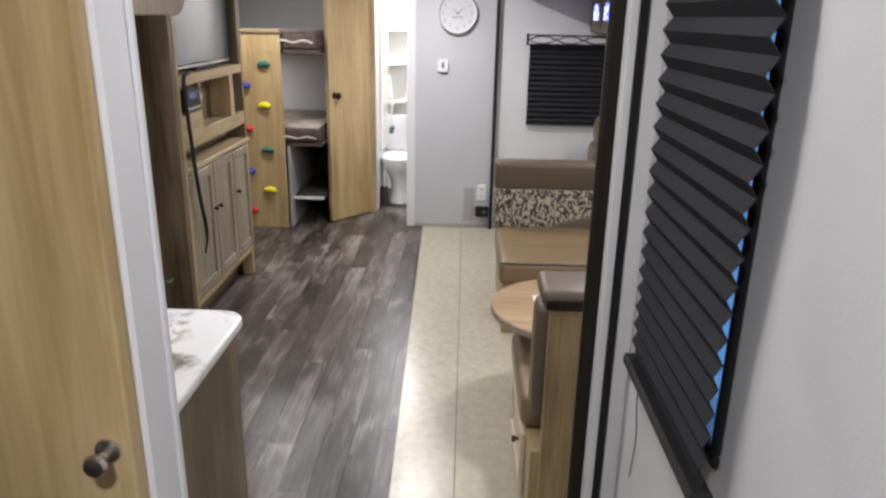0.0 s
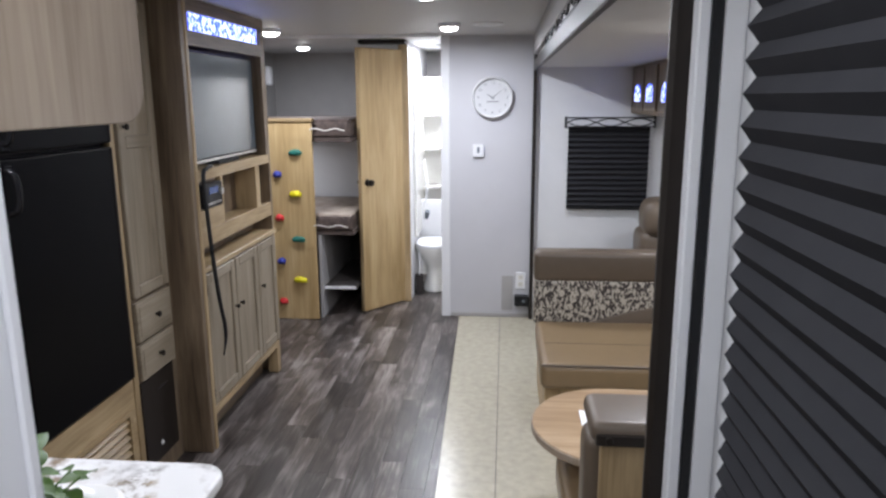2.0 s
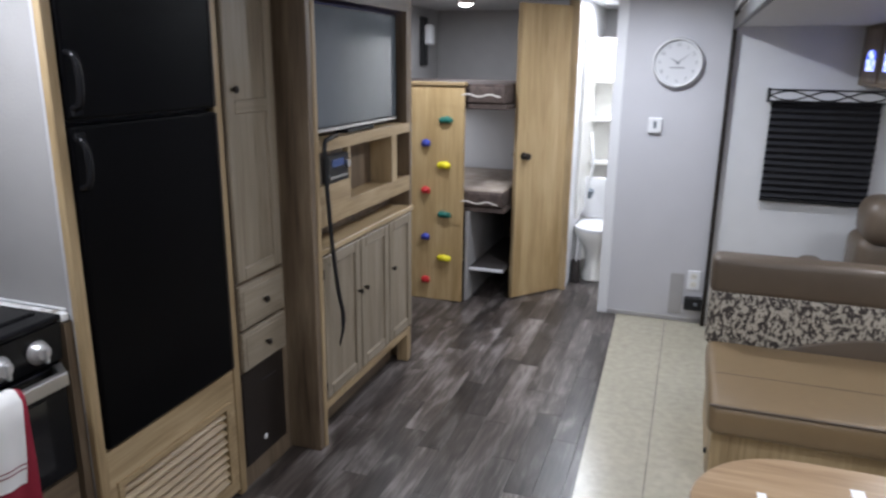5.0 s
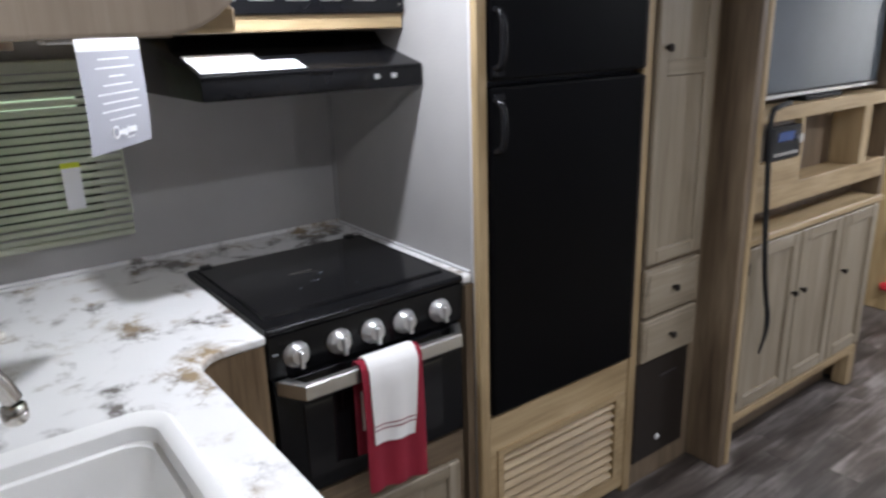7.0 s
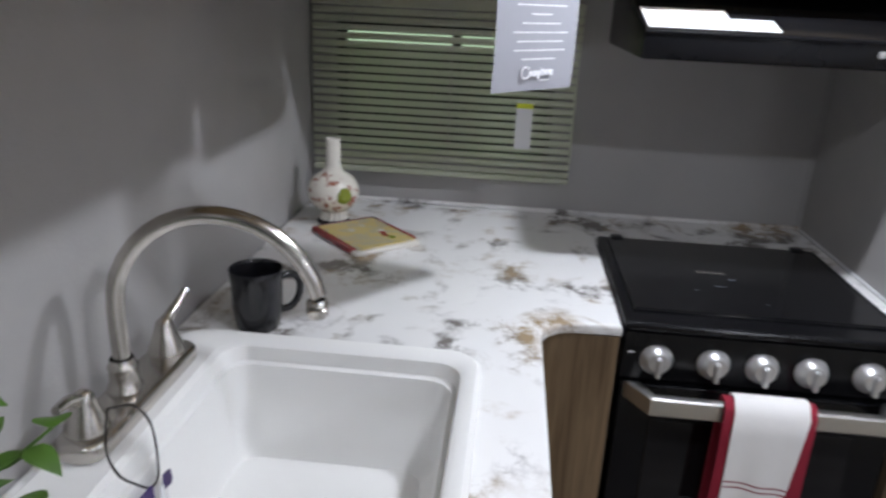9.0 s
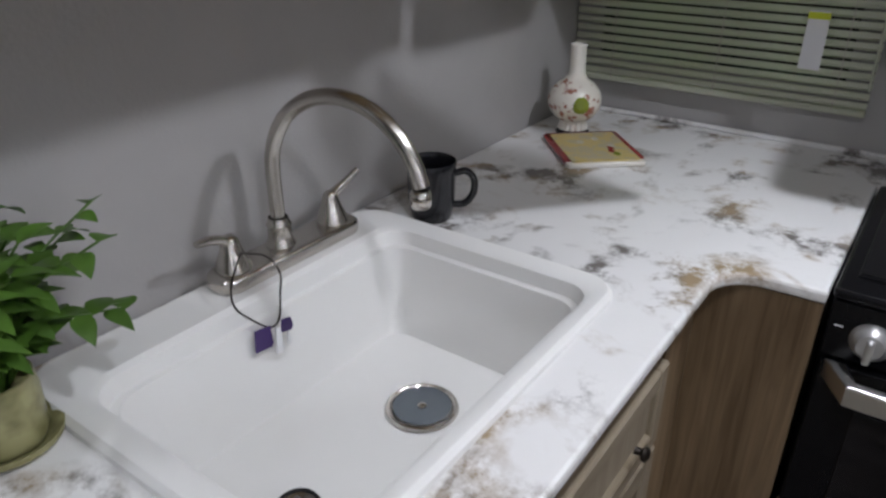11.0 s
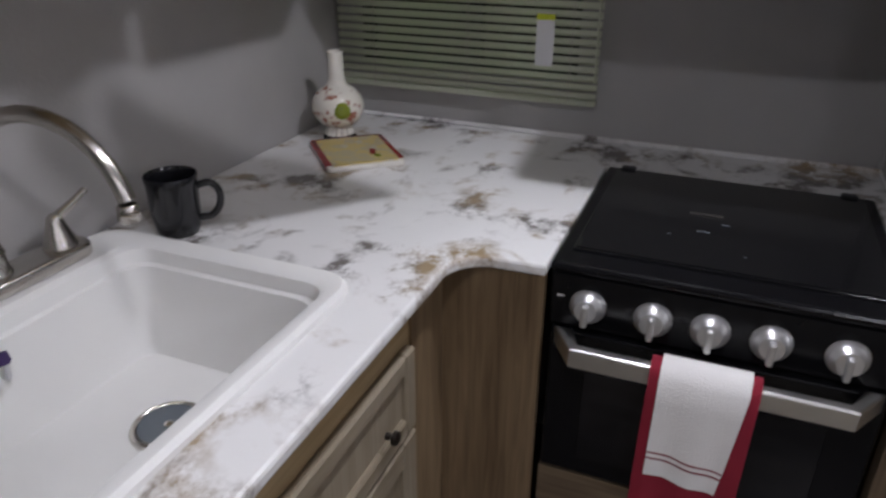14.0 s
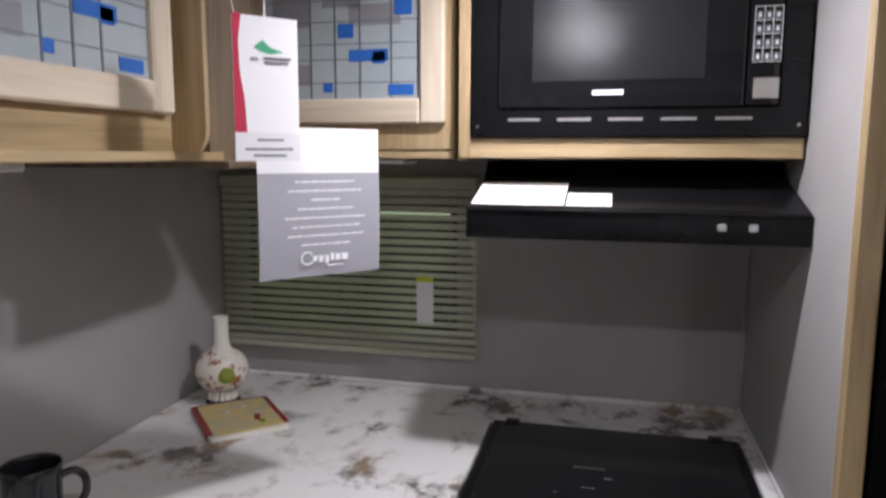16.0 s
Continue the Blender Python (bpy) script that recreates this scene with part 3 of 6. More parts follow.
worktop.data.materials.clear()
worktop.data.materials.append(M_MARBLE)
part("backsplash_lip", B(XL + 0.001, XL + 0.014, YP + 0.002, 2.166, 0.9105, 0.922, bev=0.004), M_MARBLE, worktop)


def loft(bm, rings, cap=True):
    vs = [[bm.verts.new(p) for p in ring] for ring in rings]
    for a, b in zip(vs, vs[1:]):
        for k in range(len(a)):
            j = (k + 1) % len(a)
            bm.faces.new((a[k], a[j], b[j], b[k]))
    if cap:
        bm.faces.new(vs[-1])
    bmesh.ops.recalc_face_normals(bm, faces=bm.faces)
    return bm


def ring(x0, x1, y0, y1, r, z):
    return [(x, y, z) for x, y in rounded(x0, x1, y0, y1, r, 7)]


sink = thing("kitchen_sink", (-0.825, 1.1, 0.910), "white composite single-bowl kitchen sink set into the marble-look worktop", "sink")
rings = [ring(-1.120, -0.530, 0.872, 1.326, 0.04, 0.905), ring(-1.150, -0.500, 0.853, 1.356, 0.055, 0.9105), ring(-1.149, -0.501, 0.854, 1.355, 0.055, 0.918), ring(-1.142, -0.508, 0.861, 1.348, 0.05, 0.9245),
         ring(-1.118, -0.533, 0.938, 1.334, 0.045, 0.9245), ring(-1.108, -0.542, 0.946, 1.325, 0.042, 0.918), ring(-1.104, -0.546, 0.950, 1.321, 0.042, 0.895),
         ring(-1.096, -0.556, 0.957, 1.313, 0.042, 0.892), ring(-1.080, -0.590, 0.970, 1.294, 0.04, 0.765), ring(-1.062, -0.612, 0.980, 1.274, 0.035, 0.742), ring(-0.95, -0.75, 1.08, 1.18, 0.03, 0.738)]
basin = part("basin", loft(bmesh.new(), rings), M_SINK, sink, smooth=35)
DX, DY = -0.922, 1.148
part("drain", lathe(bmesh.new(), [(0.044, -0.004), (0.046, 0.002), (0.050, 0.0045), (0.054, 0.003), (0.056, -0.002)], (DX, DY, 0.742), seg=40), M_STEEL, sink, "polished steel drain ring", 40)
part("drain_basket", lathe(bmesh.new(), [(0.0, 0.0005), (0.030, 0.0005), (0.040, 0.0012), (0.0445, 0.003)], (DX, DY, 0.742), seg=36), M_ARTDARK, sink, "dark steel basket in the drain", 40)
part("drain_cap", lathe(bmesh.new(), [(0.007, 0.0008), (0.007, 0.004), (0.004, 0.006), (0, 0.0062)], (DX, DY, 0.742), seg=20), M_STEEL, sink, "", 40)
NX, NY = -0.670, 1.144
strain = thing("sink_stopper", (NX, NY, 0.741), "grey sink stopper with a black rubber rim", "stopper")
part("rubber_rim", lathe(bmesh.new(), [(0.020, 0.0), (0.029, 0.0), (0.031, 0.006), (0.028, 0.012), (0.023, 0.011)], (NX, NY, 0.7415), seg=28), M_BLACKP, strain, "black rubber rim", 40)
part("plate", lathe(bmesh.new(), [(0, 0.006), (0.018, 0.0075), (0.0245, 0.010)], (NX, NY, 0.7415), seg=28), M_STEEL, strain, "", 40)
part("stem", cyl(bmesh.new(), (NX, NY, 0.747), (NX, NY, 0.766), 0.004, seg=10), M_STEEL, strain)

faucet = thing("faucet", (-0.92, 0.885, 0.9245), "brushed nickel high-arc faucet with two lever handles on the sink ledge", "faucet")
part("base_plate", prism(bmesh.new(), rounded(-1.058, -0.770, 0.860, 0.926, 0.028), "z", 0.9247, 0.949, bev=0.007, seg=3), M_STEEL, faucet, smooth=40)
part("collar", lathe(bmesh.new(), [(0.024, 0.0), (0.022, 0.006), (0.019, 0.010), (0.018, 0.030), (0.020, 0.034), (0.017, 0.040), (0.0155, 0.046)], (-0.908, 0.885, 0.948)), M_STEEL, faucet, smooth=40)
sp = [(-0.908, 0.885, 0.98 + 0.012 * k) for k in range(8)]
for k in range(1, 17):
    a = math.pi * k / 16 * 0.93
    sp.append((-0.908 - 0.026 * (1 - math.cos(a)) / 2, 0.885 + 0.131 * (1 - math.cos(a)), 1.066 + 0.131 * math.sin(a)))
part("spout", tube(bmesh.new(), sp, 0.0115, 14), M_STEEL, faucet, smooth=60)
part("spout_tip", lathe(bmesh.new(), [(0.0, -0.004), (0.012, -0.004), (0.0145, 0.0), (0.0145, 0.008), (0.012, 0.010), (0.0145, 0.013), (0.0135, 0.018), (0.011, 0.02)], (-0.933, 1.143, 1.070)), M_STEEL, faucet, smooth=40)
for hx, s in ((-0.812, 1), (-1.018, -1)):
    h = part("handle", lathe(bmesh.new(), [(0.027, 0), (0.025, 0.008), (0.018, 0.026), (0.0135, 0.040), (0.012, 0.046), (0.006, 0.052), (0, 0.053)], (hx, 0.889, 0.949)), M_STEEL, faucet, smooth=50)
    lv = curve([(hx, 0.885, 0.982), (hx + s * 0.012, 0.889, 0.996), (hx + s * 0.034, 0.893, 1.007), (hx + s * 0.060, 0.897, 1.012 if s > 0 else 1.022)], 12)
    part("lever", tube(bmesh.new(), lv, 0.006, 10, [0.010 - 0.0045 * k / 12 for k in range(13)]), M_STEEL, h, smooth=60)

tag = thing("care_tag", (-0.80, 0.965, 0.838), "small purple care tag on a wire loop round the faucet handle", "tag")
loop = curve([(-0.800, 0.926, 0.988), (-0.835, 0.936, 0.972), (-0.846, 0.949, 0.945), (-0.830, 0.964, 0.922), (-0.818, 0.970, 0.888), (-0.800, 0.970, 0.882), (-0.775, 0.966, 0.905), (-0.754, 0.959, 0.934), (-0.768, 0.939, 0.956), (-0.800, 0.926, 0.988)], 44)
part("wire", tube(bmesh.new(), loop, 0.0016, 6), M_BRONZE, tag)
for x0, x1, z0, z1, dy, m in ((-0.800, -0.768, 0.852, 0.890, 0.004, M_PURPLE), (-0.834, -0.812, 0.866, 0.890, 0.010, M_PURPLE), (-0.812, -0.798, 0.838, 0.884, 0.012, M_PAPER), (-0.830, -0.822, 0.840, 0.866, 0.008, M_PAPER)):
    bm = bmesh.new()
    prism(bm, [(x0, z0 + 0.006), (x0 + 0.004, z0), (x1, z0 + 0.004), (x1 - 0.003, z1), (x0 + 0.003, z1 - 0.003)], "y", 0.967 + dy, 0.9695 + dy)
    part("card", bm, m, tag, "purple folded card" if m is M_PURPLE else "")

mug = thing("mug", (-1.195, 0.965, 0.910), "glossy black stoneware mug beside the sink", "mug")
part("cup", lathe(bmesh.new(), [(0, 0.0), (0.034, 0.0), (0.037, 0.006), (0.0420, 0.04), (0.0435, 0.092), (0.0455, 0.107), (0.044, 0.109), (0.0415, 0.103), (0.040, 0.06), (0.034, 0.012), (0, 0.010)], (-1.195, 0.965, 0.910), seg=36), M_MUG, mug, smooth=50)
hd = Vector((-0.63, 0.78, 0))
part("handle", tube(bmesh.new(), curve([Vector((-1.195, 0.965, 0.910 + z)) + hd * d for d, z in ((0.040, 0.084), (0.062, 0.087), (0.076, 0.071), (0.075, 0.045), (0.060, 0.026), (0.038, 0.024))], 24), 0.0065, 10), M_MUG, mug, smooth=60)

vase = thing("china_vase", (-1.80, 0.945, 0.910), "white glazed china vase with painted flowers and a tall neck", "vase")
part("foot", lathe(bmesh.new(), [(0, 0), (0.040, 0.0), (0.042, 0.006), (0.036, 0.013), (0, 0.013)], (-1.80, 0.945, 0.910)), M_MUG, vase, "dark foot ring", 40)
bm = bmesh.new()
for k in range(14):
    a = 2 * math.pi * k / 14
    cyl(bm, (-1.80 + 0.031 * math.cos(a), 0.945 + 0.031 * math.sin(a), 0.922), (-1.80 + 0.024 * math.cos(a), 0.945 + 0.024 * math.sin(a), 0.952), 0.0062, seg=8)
part("fluted_stem", bm, M_CHINA, vase)
part("globe", lathe(bmesh.new(), [(0, 0.03), (0.030, 0.034)] + [(0.064 * math.sin(math.pi * k / 14), 0.082 - 0.056 * math.cos(math.pi * k / 14)) for k in range(3, 13)] + [(0.022, 0.142), (0.019, 0.150)], (-1.80, 0.945, 0.910)), M_VASE, vase, "", 60)
part("neck", lathe(bmesh.new(), [(0.0205, 0.148), (0.0185, 0.158), (0.0185, 0.206), (0.020, 0.212), (0.018, 0.214), (0.014, 0.19), (0, 0.16)], (-1.80, 0.945, 0.910)), M_CHINA, vase, "", 50)
part("flower", lathe(bmesh.new(), [(0, 0.004), (0.012, 0.003), (0.022, -0.004), (0.022, -0.012)], (-1.752, 0.985, 0.995), (0.76, 0.62, 0.12), 14), M_GREENP, vase, "raised olive green flower")

tri = thing("trivet", (-1.695, 1.048, 0.910), "painted ceramic trivet with a dark red rim on the worktop", "trivet")
tri.matrix_basis = pose(-1.695, 1.048, 0.910, 0, 0, 42.7)
ORIGIN[tri] = Vector((0, 0, 0))
part("tile", prism(bmesh.new(), rounded(-0.105, 0.108, -0.088, 0.088, 0.012), "z", 0.0005, 0.0125, bev=0.004), M_CHINA, tri, smooth=40)
part("rim", prism(bmesh.new(), rounded(-0.107, 0.092, -0.090, 0.090, 0.012), "z", 0.002, 0.0145, bev=0.003), M_TRIVETR, tri, "dark red glazed rim", 40)
part("picture", prism(bmesh.new(), rounded(-0.094, 0.100, -0.076, 0.076, 0.008), "z", 0.010, 0.0152), M_TRIVET, tri, "painted picture in yellow and cream")
for fx, fy, c in ((0.02, 0.035, M_TRIVETR), (0.04, 0.03, M_TRIVETR), (0.06, 0.036, M_GREENP), (-0.03, -0.02, M_CHINA), (-0.05, 0.02, M_CHINA), (0.005, 0.042, M_CHINA)):
    part("painted_flower", prism(bmesh.new(), [(fx + 0.012 * math.cos(k), fy + 0.008 * math.sin(k)) for k in (0, 0.9, 1.8, 2.7, 3.6, 4.5, 5.4)], "z", 0.0152, 0.0156), c, tri)


def leaf(bm, base, direction, length, width, droop):
    d = Vector(direction).normalized()
    s = d.cross(Vector((0, 0, 1)))
    s = s.normalized() if s.length > 1e-3 else Vector((1, 0, 0))
    up = s.cross(d)
    rows = []
    for k, w in enumerate((0.15, 0.86, 1.0, 0.85, 0.5, 0.03)):
        u = k / 5
        c = Vector(base) + d * length * u - Vector((0, 0, 1)) * droop * u * u
        rows.append([bm.verts.new(c - s * width * w / 2 + up * 0.12 * width * w), bm.verts.new(c), bm.verts.new(c + s * width * w / 2 + up * 0.12 * width * w)])
    for a, b in zip(rows, rows[1:]):
        bm.faces.new((a[0], a[1], b[1], b[0])), bm.faces.new((a[1], a[2], b[2], b[1]))


PX, PY = -0.455, 0.948
plant = thing("potted_plant", (PX, PY, 0.910), "green plastic basil plant in a small speckled olive pot", "plant")
part("pot", lathe(bmesh.new(), [(0, 0.004), (0.038, 0.004), (0.042, 0.014), (0.044, 0.06), (0.042, 0.085), (0.040, 0.086), (0.037, 0.07), (0, 0.07)], (PX, PY, 0.910)), M_POT, plant, "", 40)
part("saucer", lathe(bmesh.new(), [(0, 0.0), (0.046, 0.0), (0.056, 0.006), (0.057, 0.014), (0.053, 0.013), (0.043, 0.006)], (PX, PY, 0.9105)), M_POT, plant, "olive saucer", 40)
rnd = random.Random(4)
for k in range(40):
    a = 2.4 * k
    lean = 0.035 + 0.115 * rnd.random()
    high = 1.01 + 0.15 * rnd.random() + (0.03 if lean < 0.07 else 0)
    top = Vector((PX + lean * math.cos(a), max(YP + 0.035, PY + lean * math.sin(a)), high))
    st = curve([(PX + 0.015 * math.cos(a), PY + 0.015 * math.sin(a), 0.975), (Vector((PX, PY, 1.0)) * 0.55 + top * 0.45) + Vector((0, 0, 0.025)), top], 8)
    stem = part("stem", tube(bmesh.new(), st, 0.0014, 6), M_LEAF, plant)
    bm = bmesh.new()
    for j in range(12):
        u = 0.30 + 0.70 * j / 11
        p = st[min(8, int(u * 8))]
        b = 2.4 * j + a
        dy = math.sin(b)
        if p.y + dy * 0.055 < YP + 0.02:
            dy = abs(dy)
        leaf(bm, p, (math.cos(b), dy, -0.15 + 0.8 * rnd.random()), 0.028 + 0.022 * rnd.random(), 0.020 + 0.012 * rnd.random(), 0.014)
    part("leaves", bm, M_LEAF, stem, "", 70)

# base cabinets
cab = thing("sink_cabinet", (-0.86, 1.13, 0.0), "driftwood base cabinet under the sink with taupe framed fronts", "cabinet")
part("body", B(-1.19, -0.405, 1.395, 1.415, 0.09, 0.8855), M_OAK_X, cab)
part("end_panel", B(-0.418, -0.402, YP + 0.004, 1.416, 0.004, 0.8855, bev=0.001), M_DRIFT, cab, "driftwood end panel")
part("corner_panel", B(-1.322, -1.19, 1.402, 1.420, 0.004, 0.8855), M_BROWN, cab)
part("return_panel", B(-1.338, -1.323, 1.402, 1.602, 0.004, 0.8855), M_BROWN, cab)
part("toe_kick", B(-1.19, -0.42, 1.34, 1.35, 0.004, 0.09), M_DARK, cab)
part("cabinet_floor", B(-1.9, -0.42, YP + 0.004, 1.34, 0.06, 0.09), M_DRIFT_X, cab)
d = panel_door("drawer_front", cab, "y", 1.415, -1.178, -0.43, 0.640, 0.799, 1, M_TAUPE, M_TAUPE_X, 0.035)
knob(d, (-1.065, 1.4335, 0.703), (0, 1, 0))
knob(d, (-0.545, 1.4335, 0.703), (0, 1, 0))
for a0, a1, kx in ((-1.178, -0.81, -0.85), (-0.80, -0.43, -0.76)):
    d = panel_door("door", cab, "y", 1.415, a0, a1, 0.11, 0.632, 1, M_TAUPE, M_TAUPE_X, 0.05)
    knob(d, (kx, 1.4335, 0.58), (0, 1, 0))

# cooker
stove = thing("cooker", (-1.58, 1.87, 0.0), "black gas cooker with glass lid, silver knobs and steel handle", "cooker")
part("body", B(-1.835, -1.352, 1.612, 2.130, 0.475, 0.898, bev=0.003), M_BLACK, stove)
part("cooktop_rim", B(-1.836, -1.328, 1.609, 2.133, 0.898, 0.915, bev=0.006, seg=2), M_BLACK, stove)
lid = part("glass_lid", B(-1.815, -1.385, 1.632, 2.110, 0.9152, 0.919, bev=0.0015, seg=2), M_GLOSS, stove, "black glass lid over the burners")
part("lid_front_half", B(-1.56, -1.39, 1.636, 2.106, 0.9192, 0.9206, bev=0.001), M_GLOSS, lid)
for y in (1.655, 2.085):
    part("hinge", B(-1.832, -1.808, y - 0.016, y + 0.016, 0.9152, 0.924, bev=0.004), M_BLACKP, lid)
part("vent_slot", B(-1.62, -1.61, 1.80, 1.86, 0.9192, 0.9200), M_STEEL, lid)
for mx, my, mw in ((-1.50, 1.775, 0.006), (-1.53, 1.83, 0.020), (-1.45, 1.90, 0.005), (-1.575, 1.865, 0.012)):
    part("etched_mark", B(mx - 0.0016, mx + 0.0016, my - 0.6 * mw, my + 0.6 * mw, 0.9193, 0.9209), M_ARTDARK, lid)
part("control_panel", prism(bmesh.new(), [(-1.352, 0.797), (-1.338, 0.797), (-1.329, 0.895), (-1.352, 0.897)], "y", 1.612, 2.130, bev=0.002), M_BLACK, stove)
for y in (1.675, 1.779, 1.866, 1.954, 2.057):
    k = part("knob", lathe(bmesh.new(), [(0.030, 0), (0.030, 0.005), (0.027, 0.008), (0.026, 0.013), (0.022, 0.016), (0.020, 0.024), (0.018, 0.0265), (0, 0.027)], (-1.334, y, 0.842), (1, 0, 0.1), 28), M_KNOB, stove, "silver cooker knob", 40)
    part("grip", B(-1.312, -1.298, y - 0.0055, y + 0.0055, 0.818, 0.858, bev=0.004, seg=2), M_KNOB, k)
    part("skirt", lathe(bmesh.new(), [(0.0305, 0.0), (0.0305, 0.003), (0.0285, 0.0045), (0.0280, 0.0)], (-1.3335, y, 0.842), (1, 0, 0.1), 28), M_STEEL, k, "bright knob skirt", 40)
    for dy, dz in ((0.040, 0.022), (0.047, 0.026), (0.040, 0.030)):
        part("burner_mark", B(-1.3365, -1.3330, y + dy - 0.0022, y + dy + 0.0022, 0.842 + dz - 0.002, 0.842 + dz + 0.002), M_INKW, stove)
    part("mark", B(-1.3335, -1.3325, y + 0.032, y + 0.040, 0.862, 0.870), M_INKW, stove)
for n in range(3):
    part("mark", B(-1.3345, -1.3325, 1.622, 1.640 - 0.003 * n, 0.868 - 0.008 * n, 0.8705 - 0.008 * n), M_INKW, stove)
oven = part("oven_door", B(-1.352, -1.332, 1.616, 2.126, 0.487, 0.788, bev=0.004, seg=2), M_BLACK, stove)
part("oven_glass", B(-1.333, -1.3295, 1.68, 2.06, 0.525, 0.715, bev=0.001), M_GLOSS, oven)
bm = bmesh.new()
prism(bm, [(-1.334, 1.622), (-1.334, 1.652), (-1.290, 1.672), (-1.290, 2.070), (-1.334, 2.092), (-1.334, 2.120), (-1.270, 2.080), (-1.270, 1.662)], "z", 0.757, 0.793, bev=0.004)
part("oven_handle", bm, M_ALU, oven, "satin aluminium oven handle")
part("drawer_frame", B(-1.40, -1.342, 1.612, 2.130, 0.06, 0.474), M_DRIFT_Y, stove, "wooden drawer below the oven")
panel_door("drawer_front", stove, "x", -1.342, 1.64, 2.105, 0.11, 0.40, 1, M_TAUPE, M_TAUPE_Y, 0.04)
part("plinth", B(-1.83, -1.39, 1.612, 2.130, 0.003, 0.06), M_DARK, stove)
side = solo("cooker_side_panel", B(-2.0, -1.330, 2.139, 2.165, 0.004, 0.8855), M_DRIFT, (-1.66, 2.152, 0.004), "narrow driftwood filler beside the cooker", "panel")


def towel(y0, y1, z_front, z_back, lift, wave, taper=0.0):
    """A cloth folded over the oven handle: down the back, over the bar, down the front."""
    bm = bmesh.new()
    prof = [(-1.296, z_back), (-1.297, 0.72), (-1.2965 - lift, 0.785), (-1.291, 0.797 + lift), (-1.280, 0.7995 + lift), (-1.269, 0.797 + lift), (-1.2635 + lift, 0.785), (-1.2625 + lift, 0.74), (-1.261 + lift, 0.66), (-1.262 + lift, 0.58), (-1.263 + lift, z_front)]
    prof = [p for p in prof if p[1] >= z_front - 1e-6 or p[0] < -1.29]
    n = 14
    rows = []
    for x, z in prof:
        down = max(0.0, 0.78 - z)
        row = []
        for k in range(n + 1):
            y = y0 + (y1 - y0) * k / n * (1 - taper * down) + 0.035 * down * (k / n - 0.2)
            fold = wave * down * (0.5 + 0.5 * math.sin((y - 1.79) * 92 + 0.4)) if x > -1.28 else 0
            row.append(bm.verts.new((x + fold, y, z - 0.012 * (k / n) * (down > 0.1))))
        rows.append(row)
    for a, b in zip(rows, rows[1:]):
        for k in range(n):
            bm.faces.new((a[k], a[k + 1], b[k + 1], b[k]))
    bmesh.ops.recalc_face_normals(bm, faces=bm.faces)
    bmesh.ops.solidify(bm, geom=list(bm.faces), thickness=-0.003)
    return bm


tw = solo("red_towel", towel(1.790, 1.950, 0.485, 0.56, 0.0035, 0.045, 0.3), M_RED, (-1.27, 1.87, 0.485), "dark red terry towel hung over the oven handle", "towel", smooth=60)
tw = solo("white_towel", towel(1.806, 1.936, 0.606, 0.62, 0.0095, 0.045, 1.1), M_TOWEL, (-1.27, 1.87, 0.606), "white waffle towel with red lines over the red one", "towel", smooth=60)
for z in (0.652, 0.641):
    bm = bmesh.new()
    rows = [[bm.verts.new((-1.2472 + 0.045 * (0.78 - z) * (0.5 + 0.5 * math.sin((0.0153 + 0.1145 * k / 14) * 92 + 0.4)), 1.8053 + 0.1145 * k / 14, z + dz - 0.012 * k / 14)) for k in range(15)] for dz in (0, 0.003)]
    for k in range(14):
        bm.faces.new((rows[0][k], rows[0][k + 1], rows[1][k + 1], rows[1][k]))
    part("stitched_line", bm, M_LINE, tw, "dark red woven line")

# hood, microwave and upper cabinets
hood = thing("range_hood", (-1.78, 1.885, 1.37), "black range hood with two switches under the microwave", "range hood")
part("canopy", prism(bmesh.new(), [(XL + 0.001, 1.368), (-1.520, 1.368), (-1.518, 1.374), (-1.520, 1.418), (-1.526, 1.423), (-1.70, 1.470), (-1.735, 1.500), (XL + 0.001, 1.503)], "y", 1.606, 2.164, bev=0.002), M_BLACK, hood, "", 30)
part("front_ridge", B(-1.524, -1.516, 1.606, 2.164, 1.414, 1.421, bev=0.002), M_BLACK, hood)
for y in (2.030, 2.078):
    part("switch", B(-1.520, -1.512, y - 0.007, y + 0.007, 1.390, 1.402, bev=0.002), M_KNOB, hood, "small silver rocker switch")


def hood_card(y0, y1, s0, s1):
    """A card lying on the hood's sloping top, between two shares of the slope."""
    a, b = Vector((-1.526, 0, 1.4245)), Vector((-1.70, 0, 1.4715))
    lo, hi = a.lerp(b, s0), a.lerp(b, s1)
    return prism(bmesh.new(), [(lo.x, lo.z), (hi.x, hi.z), (hi.x - 0.0006, hi.z + 0.0015), (lo.x - 0.0006, lo.z + 0.0015)], "y", y0, y1)


solo("instruction_sheet", hood_card(1.612, 1.775, 0.03, 0.72), M_PAPER, (-1.58, 1.69, 1.425), "white instruction sheet lying on the hood", "paper")
solo("instruction_card", hood_card(1.778, 1.855, 0.03, 0.40), M_PAPER, (-1.55, 1.81, 1.425), "small white card lying on the hood", "paper")

mwc = thing("microwave_cabinet", (-1.8, 1.88, 1.505), "light oak upper cabinet holding the microwave", "cabinet")
part("bottom_rail", B(-1.72, -1.598, 1.585, 2.164, 1.506, 1.543, bev=0.003), M_OAK_Y, mwc)
part("left_side", B(XL + 0.001, -1.598, 1.573, 1.590, 1.5, CEIL - 0.002, bev=0.003), M_DRIFT, mwc)
part("left_stile", B(-1.600, -1.592, 1.575, 1.597, 1.506, CEIL - 0.002, bev=0.002), M_OAK, mwc)
part("back_panel", B(XL + 0.001, XL + 0.012, 1.592, 2.164, 1.506, CEIL - 0.002), M_DRIFT, mwc)
mw = thing("microwave", (-1.72, 1.88, 1.545), "black built-in microwave with a keypad and vented trim", "microwave")
